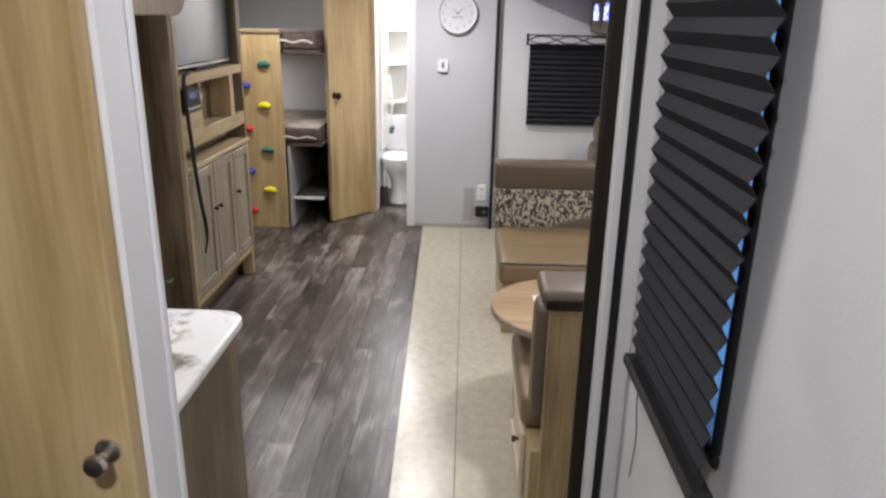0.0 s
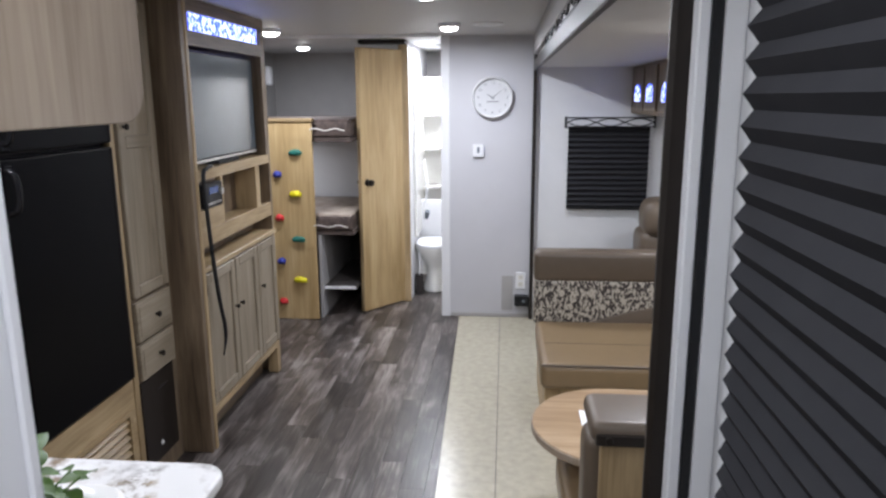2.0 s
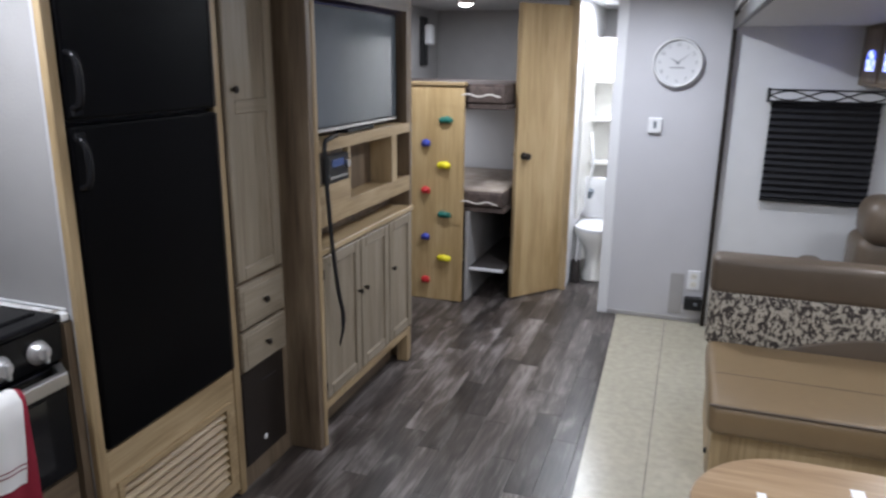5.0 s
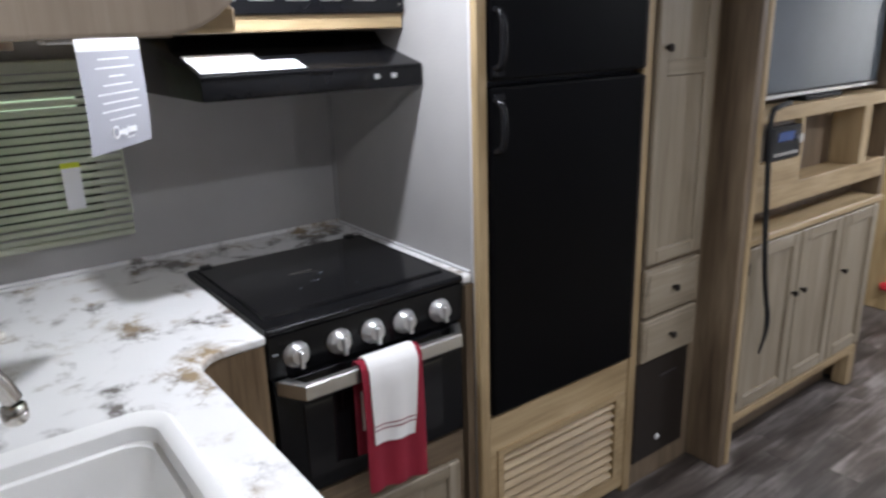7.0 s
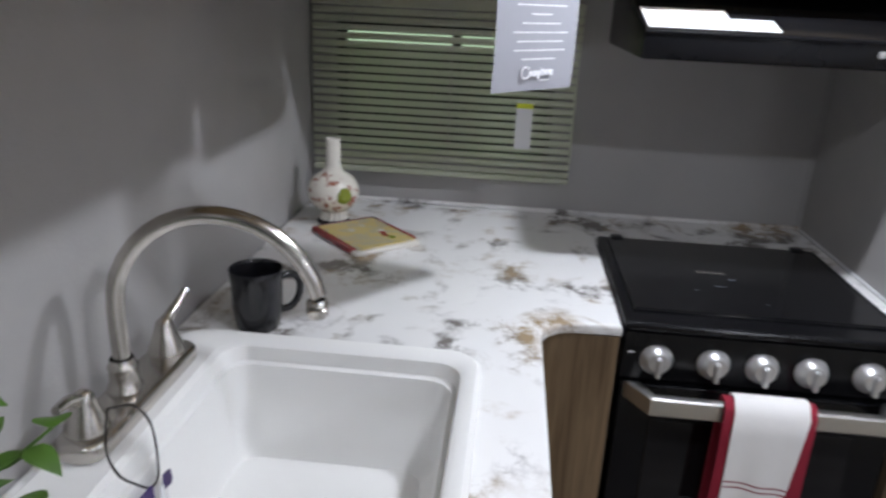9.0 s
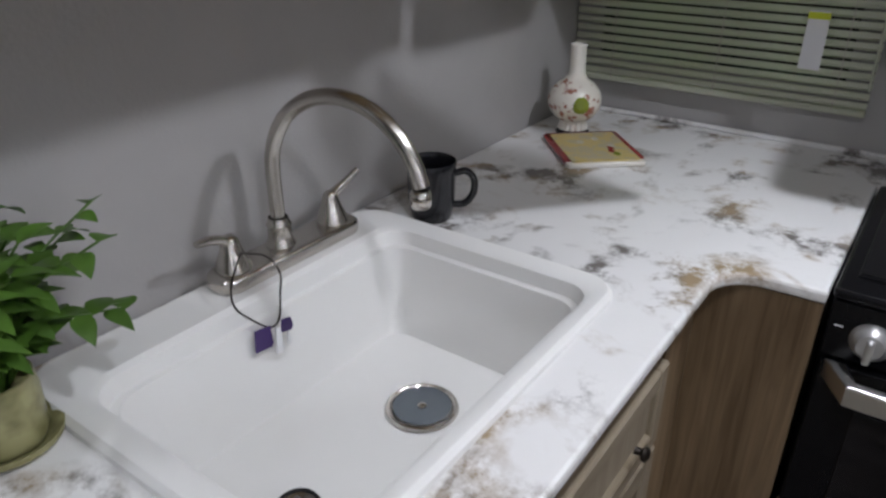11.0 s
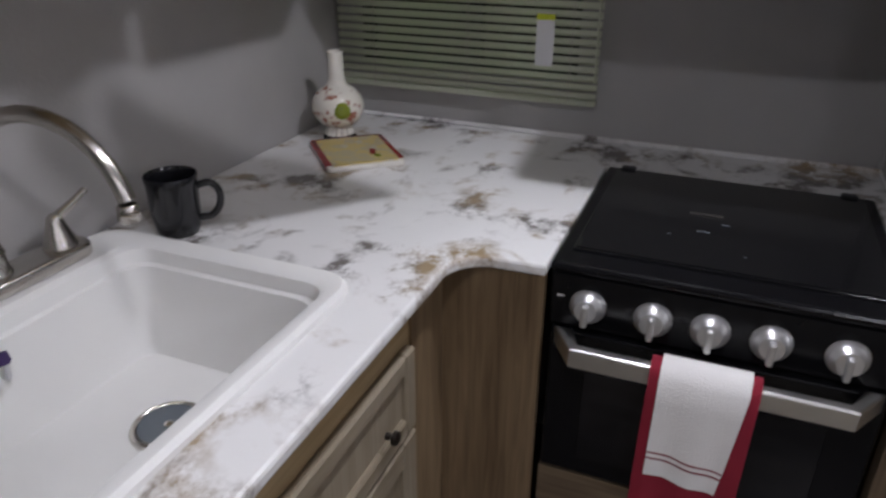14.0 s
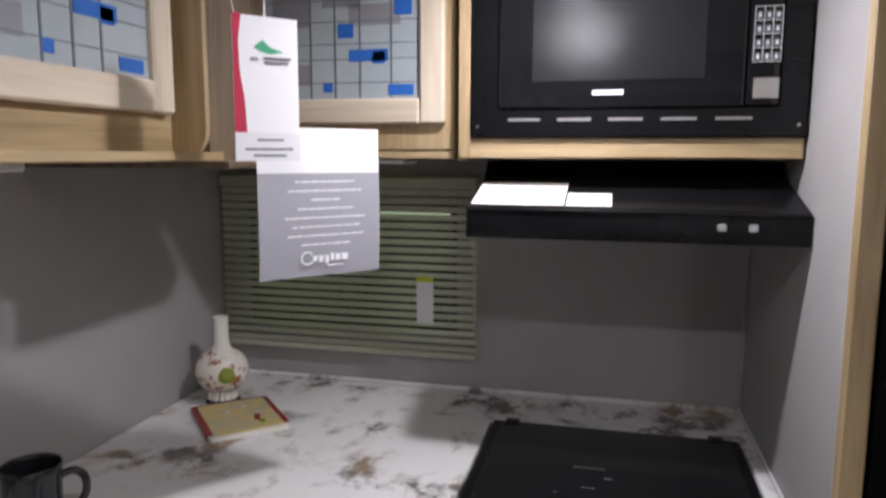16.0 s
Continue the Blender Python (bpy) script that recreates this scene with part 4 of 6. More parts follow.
part("trim_kit", wall_with_hole(bmesh.new(), "x", -1.606, -1.588, 1.601, 2.162, 1.545, 1.890, (1.648, 2.120, 1.592, 1.868)), M_BLACK, mw)
part("body", B(-1.95, -1.607, 1.64, 2.13, 1.56, 1.88), M_BLACKP, mw)
door = part("door", B(-1.606, -1.583, 1.650, 2.063, 1.594, 1.866, bev=0.004, seg=2), M_GLOSS, mw)
part("door_window", B(-1.5835, -1.5815, 1.71, 2.00, 1.640, 1.850, bev=0.0008), M_MESH, door, "dark mesh window")
part("maker_mark", B(-1.5828, -1.5818, 1.815, 1.868, 1.616, 1.624), M_INKW, door, "small white maker mark")
pad = part("keypad", B(-1.606, -1.586, 2.066, 2.118, 1.594, 1.866, bev=0.003), M_GLOSS, mw)
for r in range(6):
    for c in range(3):
        part("key", B(-1.5865, -1.5845, 2.076 + 0.014 * c, 2.085 + 0.014 * c, 1.668 + 0.022 * r + (0.02 if r > 3 else 0), 1.680 + 0.022 * r + (0.02 if r > 3 else 0)), M_ARTDARK, pad)
for r in range(4):
    for c in range(3):
        part("digit", B(-1.5846, -1.5838, 2.0792 + 0.014 * c, 2.0818 + 0.014 * c, 1.671 + 0.022 * r, 1.677 + 0.022 * r), M_INKW, pad)
for n in range(5):
    part("key_line", B(-1.5862, -1.5842, 2.0735, 2.1155, 1.6655 + 0.022 * n, 1.6663 + 0.022 * n), M_RIM, pad)
for n in range(4):
    part("key_line", B(-1.5862, -1.5841, 2.0735 + 0.014 * n - 0.0004, 2.0735 + 0.014 * n + 0.0004, 1.6655, 1.7540), M_RIM, pad)
for n in range(3):
    for c in range(3):
        part("key_mark", B(-1.5846, -1.5838, 2.0775 + 0.014 * c, 2.0840 + 0.014 * c, 1.777 + 0.022 * n, 1.780 + 0.022 * n), M_ARTPALE, pad)
part("release_button", B(-1.5875, -1.583, 2.076, 2.116, 1.606, 1.640, bev=0.001), M_ALU, pad, "pale release button")
for n in range(5):
    part("vent_slot", B(-1.5885, -1.5865, 1.668 + 0.088 * n, 1.726 + 0.088 * n, 1.572, 1.577), M_ALU, mw)
for y in (1.612, 2.150):
    part("screw", lathe(bmesh.new(), [(0.004, 0), (0.003, 0.002), (0, 0.0025)], (-1.588, y, 1.563), (1, 0, 0), 10), M_STEEL, mw)

ART = ((0.05, 0.30, 0.62, 0.95, "g"), (0.38, 0.62, 0.78, 0.92, "g"), (0.55, 0.88, 0.62, 0.80, "g"), (0.02, 0.30, 0.12, 0.30, "g"),
       (0.84, 0.95, 0.70, 0.96, "b"), (0.48, 0.58, 0.52, 0.64, "b"), (0.70, 0.78, 0.30, 0.40, "b"), (0.55, 0.80, 0.32, 0.42, "b"), (0.80, 0.96, 0.03, 0.12, "b"), (0.08, 0.20, 0.42, 0.55, "b"), (0.60, 0.70, 0.86, 0.97, "b"), (0.38, 0.44, 0.06, 0.14, "b"))


def art_door(parent, axis, face, a0, a1, z0, z1, out, rail_mat, flip=False):
    """A pale framed door with a pane of frosted glass, lead lines and blue squares."""
    st = 0.048
    d = panel_door("door", parent, axis, face, a0, a1, z0, z1, out, M_MAPLE, rail_mat, st, 0.020, M_ARTPALE, "pale door with leaded glass pane")
    ia0, ia1, iz0, iz1 = a0 + st, a1 - st, z0 + st, z1 - st

    def chip(u0, u1, w0, w1, m, name, up):
        p0, p1 = ia0 + (ia1 - ia0) * u0, ia0 + (ia1 - ia0) * u1
        q0, q1 = iz0 + (iz1 - iz0) * w0, iz0 + (iz1 - iz0) * w1
        f0, f1 = sorted((face + out * 0.0090, face + out * (0.0094 + up)))
        part(name, B(f0, f1, p0, p1, q0, q1) if axis == "x" else B(p0, p1, f0, f1, q0, q1), m, d)
    for u0, u1, w0, w1, k in ART:
        if flip:
            u0, u1 = 1 - u1, 1 - u0
        chip(u0, u1, w0, w1, M_ARTGREY if k == "g" else M_ARTBLUE, "glass_square", 0.0004 if k == "g" else 0.0010)
    for u in (0.30, 0.46, 0.62, 0.82):
        chip(u - 0.006, u + 0.006, 0.0, 1.0, M_ARTDARK, "lead_line", 0.0007)
    for w in (0.14, 0.34, 0.47, 0.66, 0.84):
        chip(0.0, 1.0, w - 0.004, w + 0.004, M_ARTDARK, "lead_line", 0.00055)
    return d


ucl = thing("upper_cabinet", (-1.82, 1.3, 1.52), "light oak upper cabinet with a leaded glass door beside the microwave", "cabinet")
part("body", B(XL + 0.001, -1.622, 1.06, 1.562, 1.520, CEIL - 0.002, bev=0.003), M_OAK, ucl)
art_door(ucl, "x", -1.622, 1.135, 1.545, 1.570, 1.886, 1, M_MAPLE_Y)
# Board added below the cabinet to close a gap that leaks lamplight.
part("bottom_board", B(XL + 0.003, -1.626, 1.064, 1.56, 1.504, 1.5195, bev=0.002), M_OAK_Y, ucl)
part("under_lamp", B(-1.80, -1.70, 1.36, 1.44, 1.493, 1.5035, bev=0.004), M_WHITE, ucl, "small white under-cabinet lamp")

ucp = thing("upper_cabinet", (-0.85, 1.02, 1.51), "light oak upper cabinet with leaded glass doors over the sink", "cabinet")
part("body", B(-1.309, -0.398, YP + 0.001, 1.172, 1.515, CEIL - 0.002), M_OAK_X, ucp)
# Driftwood tone stands for shade on this oak; its bulk blocks lamplight.
part("corner_filler", prism(bmesh.new(), [(XL + 0.001, YP + 0.001), (-1.323, YP + 0.001), (-1.323, 1.228), (-1.56, 1.205), (-1.602, 1.150), (-1.624, 1.130), (-1.624, 1.058), (XL + 0.001, 1.058)], "z", 1.501, CEIL - 0.002), M_DRIFT, ucp)
# Ledge added across the notch to keep a lit spike off the wall.
part("corner_rail", prism(bmesh.new(), [(XL + 0.003, YP + 0.003), (-1.3225, YP + 0.003), (-1.3225, 1.262), (-1.56, 1.262), (-1.621, 1.215), (-1.621, 1.056), (XL + 0.003, 1.056)], "z", 1.488, 1.5005, bev=0.002), M_DRIFT, ucp)
part("bottom_panel", B(-1.309, -0.398, YP + 0.001, 1.262, 1.501, 1.5145, bev=0.002), M_OAK_X, ucp)
for x0, x1, y1, m in ((-0.397, -0.385, 1.270, M_GREYW), (-1.322, -1.310, 1.232, M_OAK)):
    o = rounded(YP + 0.001, y1, 1.500, CEIL - 0.002, 0.05, 8, (0, 1, 0, 0))
    part("end_panel", prism(bmesh.new(), o, "x", x0, x1, bev=0.002), m, ucp, "grey-washed end panel with a rounded corner" if m is M_GREYW else "")
for a0, a1 in ((-1.292, -0.868), (-0.854, -0.430)):
    art_door(ucp, "y", 1.172, a0, a1, 1.572, 1.886, 1, M_MAPLE_X, True)
for x in (-1.02, -0.62):
    part("under_lamp", B(x - 0.05, x + 0.05, 1.06, 1.12, 1.488, 1.5005, bev=0.004), M_WHITE, ucp, "small white under-cabinet lamp")

# papers hung from the cabinet
sheet = thing("notice_sheet", (-1.36, 1.41, 1.32), "grey and white printed notice hung across the cabinet corner", "paper")
ORIGIN[sheet] = Vector((0, 0, 0))
sheet.matrix_basis = pose(-1.358, 1.408, 1.318, 0, 0, 49.8)
bm = bmesh.new()
rows = [[bm.verts.new((0.006 * math.sin(3 * v) * (1 - v), -0.112 + 0.212 * u, 0.235 * v)) for u in [k / 8 for k in range(9)]] for v in [k / 10 for k in range(11)]]
for a, b in zip(rows[:8], rows[1:8]):
    for k in range(8):
        bm.faces.new((a[k], a[k + 1], b[k + 1], b[k]))
part("printed_part", bm, M_PAPERG, sheet, "grey printed lower part", 80)
bm = bmesh.new()
rows = [[bm.verts.new((0.006 * math.sin(3 * v) * (1 - v), -0.112 + 0.212 * u, 0.235 * v)) for u in [k / 8 for k in range(9)]] for v in [0.7 + 0.1 * k for k in range(4)]]
for a, b in zip(rows, rows[1:]):
    for k in range(8):
        bm.faces.new((a[k], a[k + 1], b[k + 1], b[k]))
part("white_part", bm, M_PAPER, sheet, "white upper part", 80)
for n, w in enumerate((0.084, 0.105, 0.042, 0.080, 0.116, 0.098, 0.110, 0.072)):
    z = 0.150 - 0.0142 * n
    bend = 0.006 * math.sin(3 * z / 0.235) * (1 - z / 0.235)
    y, k = -w * 0.60, 0
    while y < w * 0.60:
        step = 0.007 + 0.009 * ((k * 7 + n * 5) % 4) / 3
        part("text_bar", B(bend - 0.0002, bend + 0.0007, y, min(y + step, w * 0.62), z, z + 0.0021), M_INKW, sheet)
        y, k = y + step + 0.0022, k + 1
ring = [(0.0050, -0.034 + 0.0105 * math.cos(u * 0.21), 0.030 + 0.0095 * math.sin(u * 0.21)) for u in range(3, 28)]
part("maker_mark", tube(bmesh.new(), ring, 0.0014, 6), M_INKW, sheet, "open white ring of the maker mark")
for y0, y1, z0, z1 in ((-0.025, -0.017, 0.024, 0.033), (-0.015, -0.006, 0.023, 0.033), (-0.004, 0.004, 0.020, 0.033), (0.006, 0.012, 0.024, 0.036), (0.014, 0.024, 0.024, 0.034), (0.026, 0.038, 0.024, 0.034), (0.000, 0.030, 0.016, 0.0175)):
    part("mark_bar", B(0.0040, 0.0056, y0, y1, z0, z1, bev=0.0007), M_INKW, sheet)
for sy in (-0.09,):
    part("string", tube(bmesh.new(), [(0.0, sy, 0.232), (-0.01, sy * 1.5, 0.40), (-0.02, sy * 1.9, 0.578)], 0.0008, 6), M_PAPER, sheet)
tagc = thing("price_hanger", (-1.235, 1.372, 1.50), "red and white product hanger dangling before the corner cabinets", "brochure")
ORIGIN[tagc] = Vector((0, 0, 0))
tagc.matrix_basis = pose(-1.238, 1.374, 1.502, 0, 0, 46)
part("card", B(0, 0.0015, -0.047, 0.047, 0.0, 0.200), M_PAPER, tagc)
part("red_band", prism(bmesh.new(), [(-0.047, 0.040), (-0.030, 0.040), (-0.032, 0.085), (-0.038, 0.125), (-0.039, 0.165), (-0.034, 0.202), (-0.047, 0.202)], "x", 0.0016, 0.0024), M_PAPERR, tagc, "red curved band")
part("green_mark", prism(bmesh.new(), [(-0.018, 0.158), (-0.005, 0.168), (0.008, 0.158), (0.026, 0.153), (0.005, 0.149), (-0.008, 0.152)], "x", 0.0016, 0.0022), M_INKG, tagc, "green leaf-like mark")
for z, y0, y1 in ((0.140, -0.022, -0.012), (0.142, -0.004, 0.036), (0.136, -0.002, 0.032), (0.028, -0.016, 0.022), (0.015, -0.034, 0.036), (0.006, -0.022, 0.026)):
    part("text_line", B(0.0028, 0.0033, y0, y1, z, z + 0.0034), M_INK, tagc)
part("footer", B(0.0016, 0.0028, -0.047, 0.047, 0.0, 0.040), M_WHITE, tagc)
part("string", tube(bmesh.new(), [(0.0, 0.0, 0.198), (-0.002, 0.002, 0.28), (-0.004, 0.003, 0.396)], 0.0010, 6), M_PAPER, tagc)
knob(ucl, (-1.602, 1.158, 1.80), (1, 0, 0), 0.014)

# kitchen blind
blind = thing("venetian_blind", (-1.995, 1.19, 1.0), "cream venetian blind lowered over the kitchen window", "blind")
part("head_rail", B(-2.025, -1.985, 0.842, 1.536, 1.430, 1.458, bev=0.003), M_BLIND, blind)
bm0 = bmesh.new()
prism(bm0, [(-0.0030, -0.0082), (0.0024, -0.003), (0.0030, 0.0080), (0.0022, 0.0082), (0.0014, -0.0024), (-0.0038, -0.0078)], "y", -0.347, 0.347)
slat = part("slat", bm0, M_BLIND)
slat.parent = blind
slat.location = Vector((-2.002, 1.189, 1.418)) - ORIGIN[blind]
for n in range(1, 20):
    s = new("slat", slat.data)
    s.parent = blind
    s.location = Vector((-2.002, 1.189, 1.418 - 0.0208 * n)) - ORIGIN[blind]
part("bottom_rail", B(-2.012, -1.992, 0.842, 1.536, 1.000, 1.014, bev=0.003), M_BLIND, blind)
for y in (0.95, 1.21, 1.47):
    part("ladder_cord", B(-1.9915, -1.9905, y - 0.001, y + 0.001, 1.01, 1.43), M_PIPE, blind)
part("wand", cyl(bmesh.new(), (-1.982, 1.528, 1.43), (-1.982, 1.533, 1.06), 0.003, seg=8), M_BLIND, blind)
lab = solo("blind_label", B(-1.9885, -1.987, 1.384, 1.428, 1.090, 1.214), M_WHITE, (-1.988, 1.40, 1.088), "small white label with a yellow top hung on the blind", "label")
part("yellow_band", B(-1.987, -1.9862, 1.384, 1.428, 1.196, 1.210), M_INKY, lab)

# ---- fridge, pantry, media wall ----
fsp = thing("fridge_side_panel", (-1.68, 2.177, 0.004), "grey wallboard side of the fridge enclosure beside the cooker", "panel")
part("board", B(XL + 0.001, -1.339, 2.168, 2.186, 0.004, CEIL - 0.002), M_WALL, fsp)
part("edge_strip", B(-1.3385, -1.327, 2.1665, 2.187, 0.004, CEIL - 0.002, bev=0.002), M_WALLC, fsp, "pale front edge strip")
part("corner_bead", B(XL + 0.001, XL + 0.010, 2.158, 2.1675, 0.923, 1.36, bev=0.002), M_WALL, fsp)
part("worktop_seal", B(XL + 0.014, -1.345, 2.1615, 2.1675, 0.9105, 0.917, bev=0.002), M_WHITE, fsp, "white sealant line")
enc = thing("fridge_enclosure", (-1.32, 2.47, 0.0), "light oak fridge surround with a louvred vent below", "enclosure")
part("left_stile", B(-1.326, -1.304, 2.163, 2.196, 0.004, CEIL - 0.002, bev=0.003), M_OAK, enc)
part("right_stile", B(-1.326, -1.304, 2.764, 2.800, 0.004, CEIL - 0.002, bev=0.003), M_OAK, enc)
for y0, y1, z0, z1 in ((2.197, 2.763, 0.379, 0.494), (2.197, 2.763, 0.03, 0.074), (2.197, 2.231, 0.0745, 0.3785), (2.719, 2.763, 0.0745, 0.3785)):
    part("lower_rail", B(-1.326, -1.308, y0, y1, z0, z1, bev=0.001), M_OAK_Y, enc)
part("vent_back", B(-1.36, -1.352, 2.2, 2.75, 0.05, 0.40), M_DARK, enc)
vent = part("vent_frame", wall_with_hole(bmesh.new(), "x", -1.312, -1.302, 2.220, 2.730, 0.064, 0.390, (2.240, 2.710, 0.083, 0.370)), M_OAK_Y, enc)
first = None
for n in range(9):
    if first is None:
        bm = bmesh.new()
        prism(bm, [(-0.012, 0.010), (-0.010, 0.013), (0.012, -0.008), (0.010, -0.012)], "y", 2.2405, 2.7095, bev=0.001, seg=1)
        first = part("louvre", bm, M_OAK_Y, None)
        first.parent = vent
        first.data.transform(Matrix.Translation((0, -ORIGIN[enc].y, 0)))
        s = first
    else:
        s = new("louvre", first.data)
        s.parent = vent
    s.location = (-1.316 - ORIGIN[enc].x, 0, 0.101 + 0.0315 * n)
part("plinth", B(-1.34, -1.33, 2.15, 2.8, 0.003, 0.03), M_DARK, enc)

fridge = thing("fridge", (-1.6, 2.48, 0.5), "black two-door fridge freezer built into the oak surround", "fridge")
part("body", B(-1.95, -1.335, 2.20, 2.76, 0.505, CEIL - 0.01), M_BLACKP, fridge)
for z0, z1, h0, h1 in ((0.503, 1.368, 1.215, 1.338), (1.380, 1.886, 1.408, 1.540)):
    d = part("door", B(-1.333, -1.296, 2.200, 2.760, z0, z1, bev=0.008, seg=2), M_FRIDGE, fridge)
    part("door_edge", B(-1.300, -1.293, 2.747, 2.760, z0 + 0.004, z1 - 0.004, bev=0.002), M_TRIMBR, d)
    hp = curve([(-1.300, 2.215, h0), (-1.272, 2.214, h0 + 0.012), (-1.264, 2.214, (h0 + h1) / 2), (-1.272, 2.214, h1 - 0.012), (-1.300, 2.215, h1)], 16)
    part("handle", tube(bmesh.new(), hp, 0.010, 10), M_BLACK, d, "curved black handle", 60)
    part("handle_catch", B(-1.299, -1.288, 2.205, 2.240, h1 - 0.005 if z0 < 1 else h0 - 0.02, h1 + 0.014 if z0 < 1 else h0, bev=0.004), M_BLACK, d)

pan = thing("pantry_cabinet", (-1.32, 2.95, 0.0), "tall taupe pantry cabinet with two drawers beside the fridge", "cabinet")
part("face_frame", wall_with_hole(bmesh.new(), "x", -1.330, -1.312, 2.801, 3.124, 0.004, CEIL - 0.002, (2.812, 3.080, 0.085, 0.452)), M_DRIFT, pan)
d = panel_door("door", pan, "x", -1.312, 2.812, 3.086, 0.790, 1.886, 1, M_TAUPE, M_TAUPE_Y, 0.045)
part("mid_rail", B(-1.312, -1.295, 2.857, 3.041, 1.352, 1.398, bev=0.003), M_TAUPE_Y, d)
knob(d, (-1.2945, 2.846, 1.432), (1, 0, 0))
for z0, z1 in ((0.618, 0.775), (0.462, 0.606)):
    d = part("drawer", B(-1.312, -1.292, 2.812, 3.086, z0, z1, bev=0.006, seg=2), M_TAUPE_Y, pan)
    part("drawer_panel", B(-1.293, -1.2895, 2.828, 3.070, z0 + 0.016, z1 - 0.016, bev=0.002), M_TAUPE_Y, d)
    knob(d, (-1.290, 2.949, (z0 + z1) / 2), (1, 0, 0))
fd = part("furnace_door", B(-1.322, -1.306, 2.813, 3.079, 0.086, 0.451, bev=0.003), M_TRIMBR, pan, "dark brown access panel")
part("latch", lathe(bmesh.new(), [(0.011, 0), (0.010, 0.003), (0.006, 0.004), (0, 0.004)], (-1.306, 2.935, 0.150), (1, 0, 0), 16), M_WHITE, fd, "white round latch")
part("slot", B(-1.3065, -1.304, 2.93, 3.02, 0.375, 0.385), M_DARK, fd)

med = thing("media_cabinet", (-1.2, 3.66, 0.0), "driftwood media wall with television niche and three taupe doors", "cabinet")
part("left_post", B(XL + 0.001, -1.182, 3.126, 3.184, 0.003, CEIL - 0.002, bev=0.003), M_DRIFT, med)
part("right_post", B(XL + 0.001, -1.190, 4.106, 4.132, 0.003, CEIL - 0.002, bev=0.003), M_DRIFT, med)
part("post_edge", B(-1.190, -1.178, 3.160, 3.186, 0.003, CEIL - 0.002, bev=0.003), M_OAK, med)
part("header", wall_with_hole(bmesh.new(), "x", -1.212, -1.190, 3.186, 4.106, 1.742, CEIL - 0.002, (3.222, 4.062, 1.800, 1.875)), M_DRIFT_Y, med)
part("lit_sign_glass", B(-1.214, -1.204, 3.224, 4.060, 1.802, 1.873), M_BLUE_LED, med, "glowing blue and white patterned glass strip")
part("tv_back", B(-1.32, -1.30, 3.186, 4.106, 0.16, 1.742), M_DRIFT, med)
part("rail", B(-1.30, -1.190, 3.186, 4.106, 1.190, 1.236, bev=0.002), M_OAK_Y, med)
part("rail", B(-1.215, -1.190, 3.186, 4.106, 0.905, 0.978, bev=0.002), M_OAK_Y, med)
part("niche_floor", B(-1.30, -1.2155, 3.186, 4.106, 0.950, 0.972), M_OAK_Y, med)
part("stile", B(-1.215, -1.190, 3.186, 3.462, 0.978, 1.062, bev=0.001), M_OAK_Y, med)
part("stile", B(-1.215, -1.190, 3.440, 3.464, 1.062, 1.190, bev=0.001), M_OAK, med)
part("stile", B(-1.30, -1.190, 3.888, 3.948, 0.972, 1.190, bev=0.002), M_OAK, med)
part("top_shelf", B(-1.30, -1.180, 3.186, 4.136, 0.800, 0.826, bev=0.004), M_OAK_Y, med)
part("tv_side", B(-1.30, -1.19, 4.070, 4.106, 1.236, 1.742, bev=0.002), M_DRIFT, med)
part("tv_side", B(-1.30, -1.195, 3.186, 3.200, 1.236, 1.742), M_DRIFT, med)
part("carcass", B(-1.30, -1.205, 3.186, 4.106, 0.155, 0.800), M_DRIFT, med)
part("bottom_rail", B(-1.2045, -1.188, 3.186, 4.106, 0.150, 0.182, bev=0.002), M_OAK_Y, med)
part("leg", B(-1.245, -1.186, 4.062, 4.105, 0.003, 0.150, bev=0.003), M_OAK, med)
part("toe_board", B(-1.30, -1.28, 3.186, 4.06, 0.003, 0.150), M_DRIFT_Y, med)
for a0, a1, ky in ((3.205, 3.530, 3.505), (3.540, 3.838, 3.566), (3.848, 4.128, 3.874)):
    d = panel_door("door", med, "x", -1.2045, a0, a1, 0.190, 0.790, 1, M_TAUPE, M_TAUPE_Y, 0.048)
    knob(d, (-1.186, ky, 0.565), (1, 0, 0), 0.011)
for z in (0.25, 0.72):
    part("hinge", B(-1.204, -1.183, 3.192, 3.206, z - 0.02, z + 0.02, bev=0.002), M_BRONZE, med)

tv = thing("television", (-1.26, 3.63, 1.25), "flat television with a thin dark bezel in the media wall", "television")
part("bezel", B(-1.292, -1.232, 3.206, 4.045, 1.252, 1.728, bev=0.005), M_BLACKP, tv)
part("screen", B(-1.233, -1.2295, 3.222, 4.030, 1.276, 1.714), M_TV, tv, "grey reflecting screen")
part("stand", B(-1.285, -1.215, 3.50, 3.75, 1.2365, 1.2535, bev=0.004), M_BLACKP, tv)
part("bezel_edge", B(-1.233, -1.2285, 3.212, 4.040, 1.256, 1.268, bev=0.001), M_ALU, tv)
radio = thing("stereo", (-1.2, 3.35, 1.07), "silver car-style stereo with a blue display", "stereo")
part("face", B(-1.215, -1.184, 3.262, 3.438, 1.066, 1.172, bev=0.004), M_BLACKP, radio)
part("display", B(-1.1845, -1.1825, 3.295, 3.39, 1.126, 1.156), M_DISPLAY, radio, "blue display")
for n in range(6):
    part("button", B(-1.1845, -1.182, 3.278 + 0.024 * n, 3.296 + 0.024 * n, 1.080, 1.090, bev=0.001), M_ALU, radio)
part("dial", lathe(bmesh.new(), [(0.016, 0), (0.015, 0.010), (0, 0.011)], (-1.184, 3.418, 1.128), (1, 0, 0), 18), M_ALU, radio)
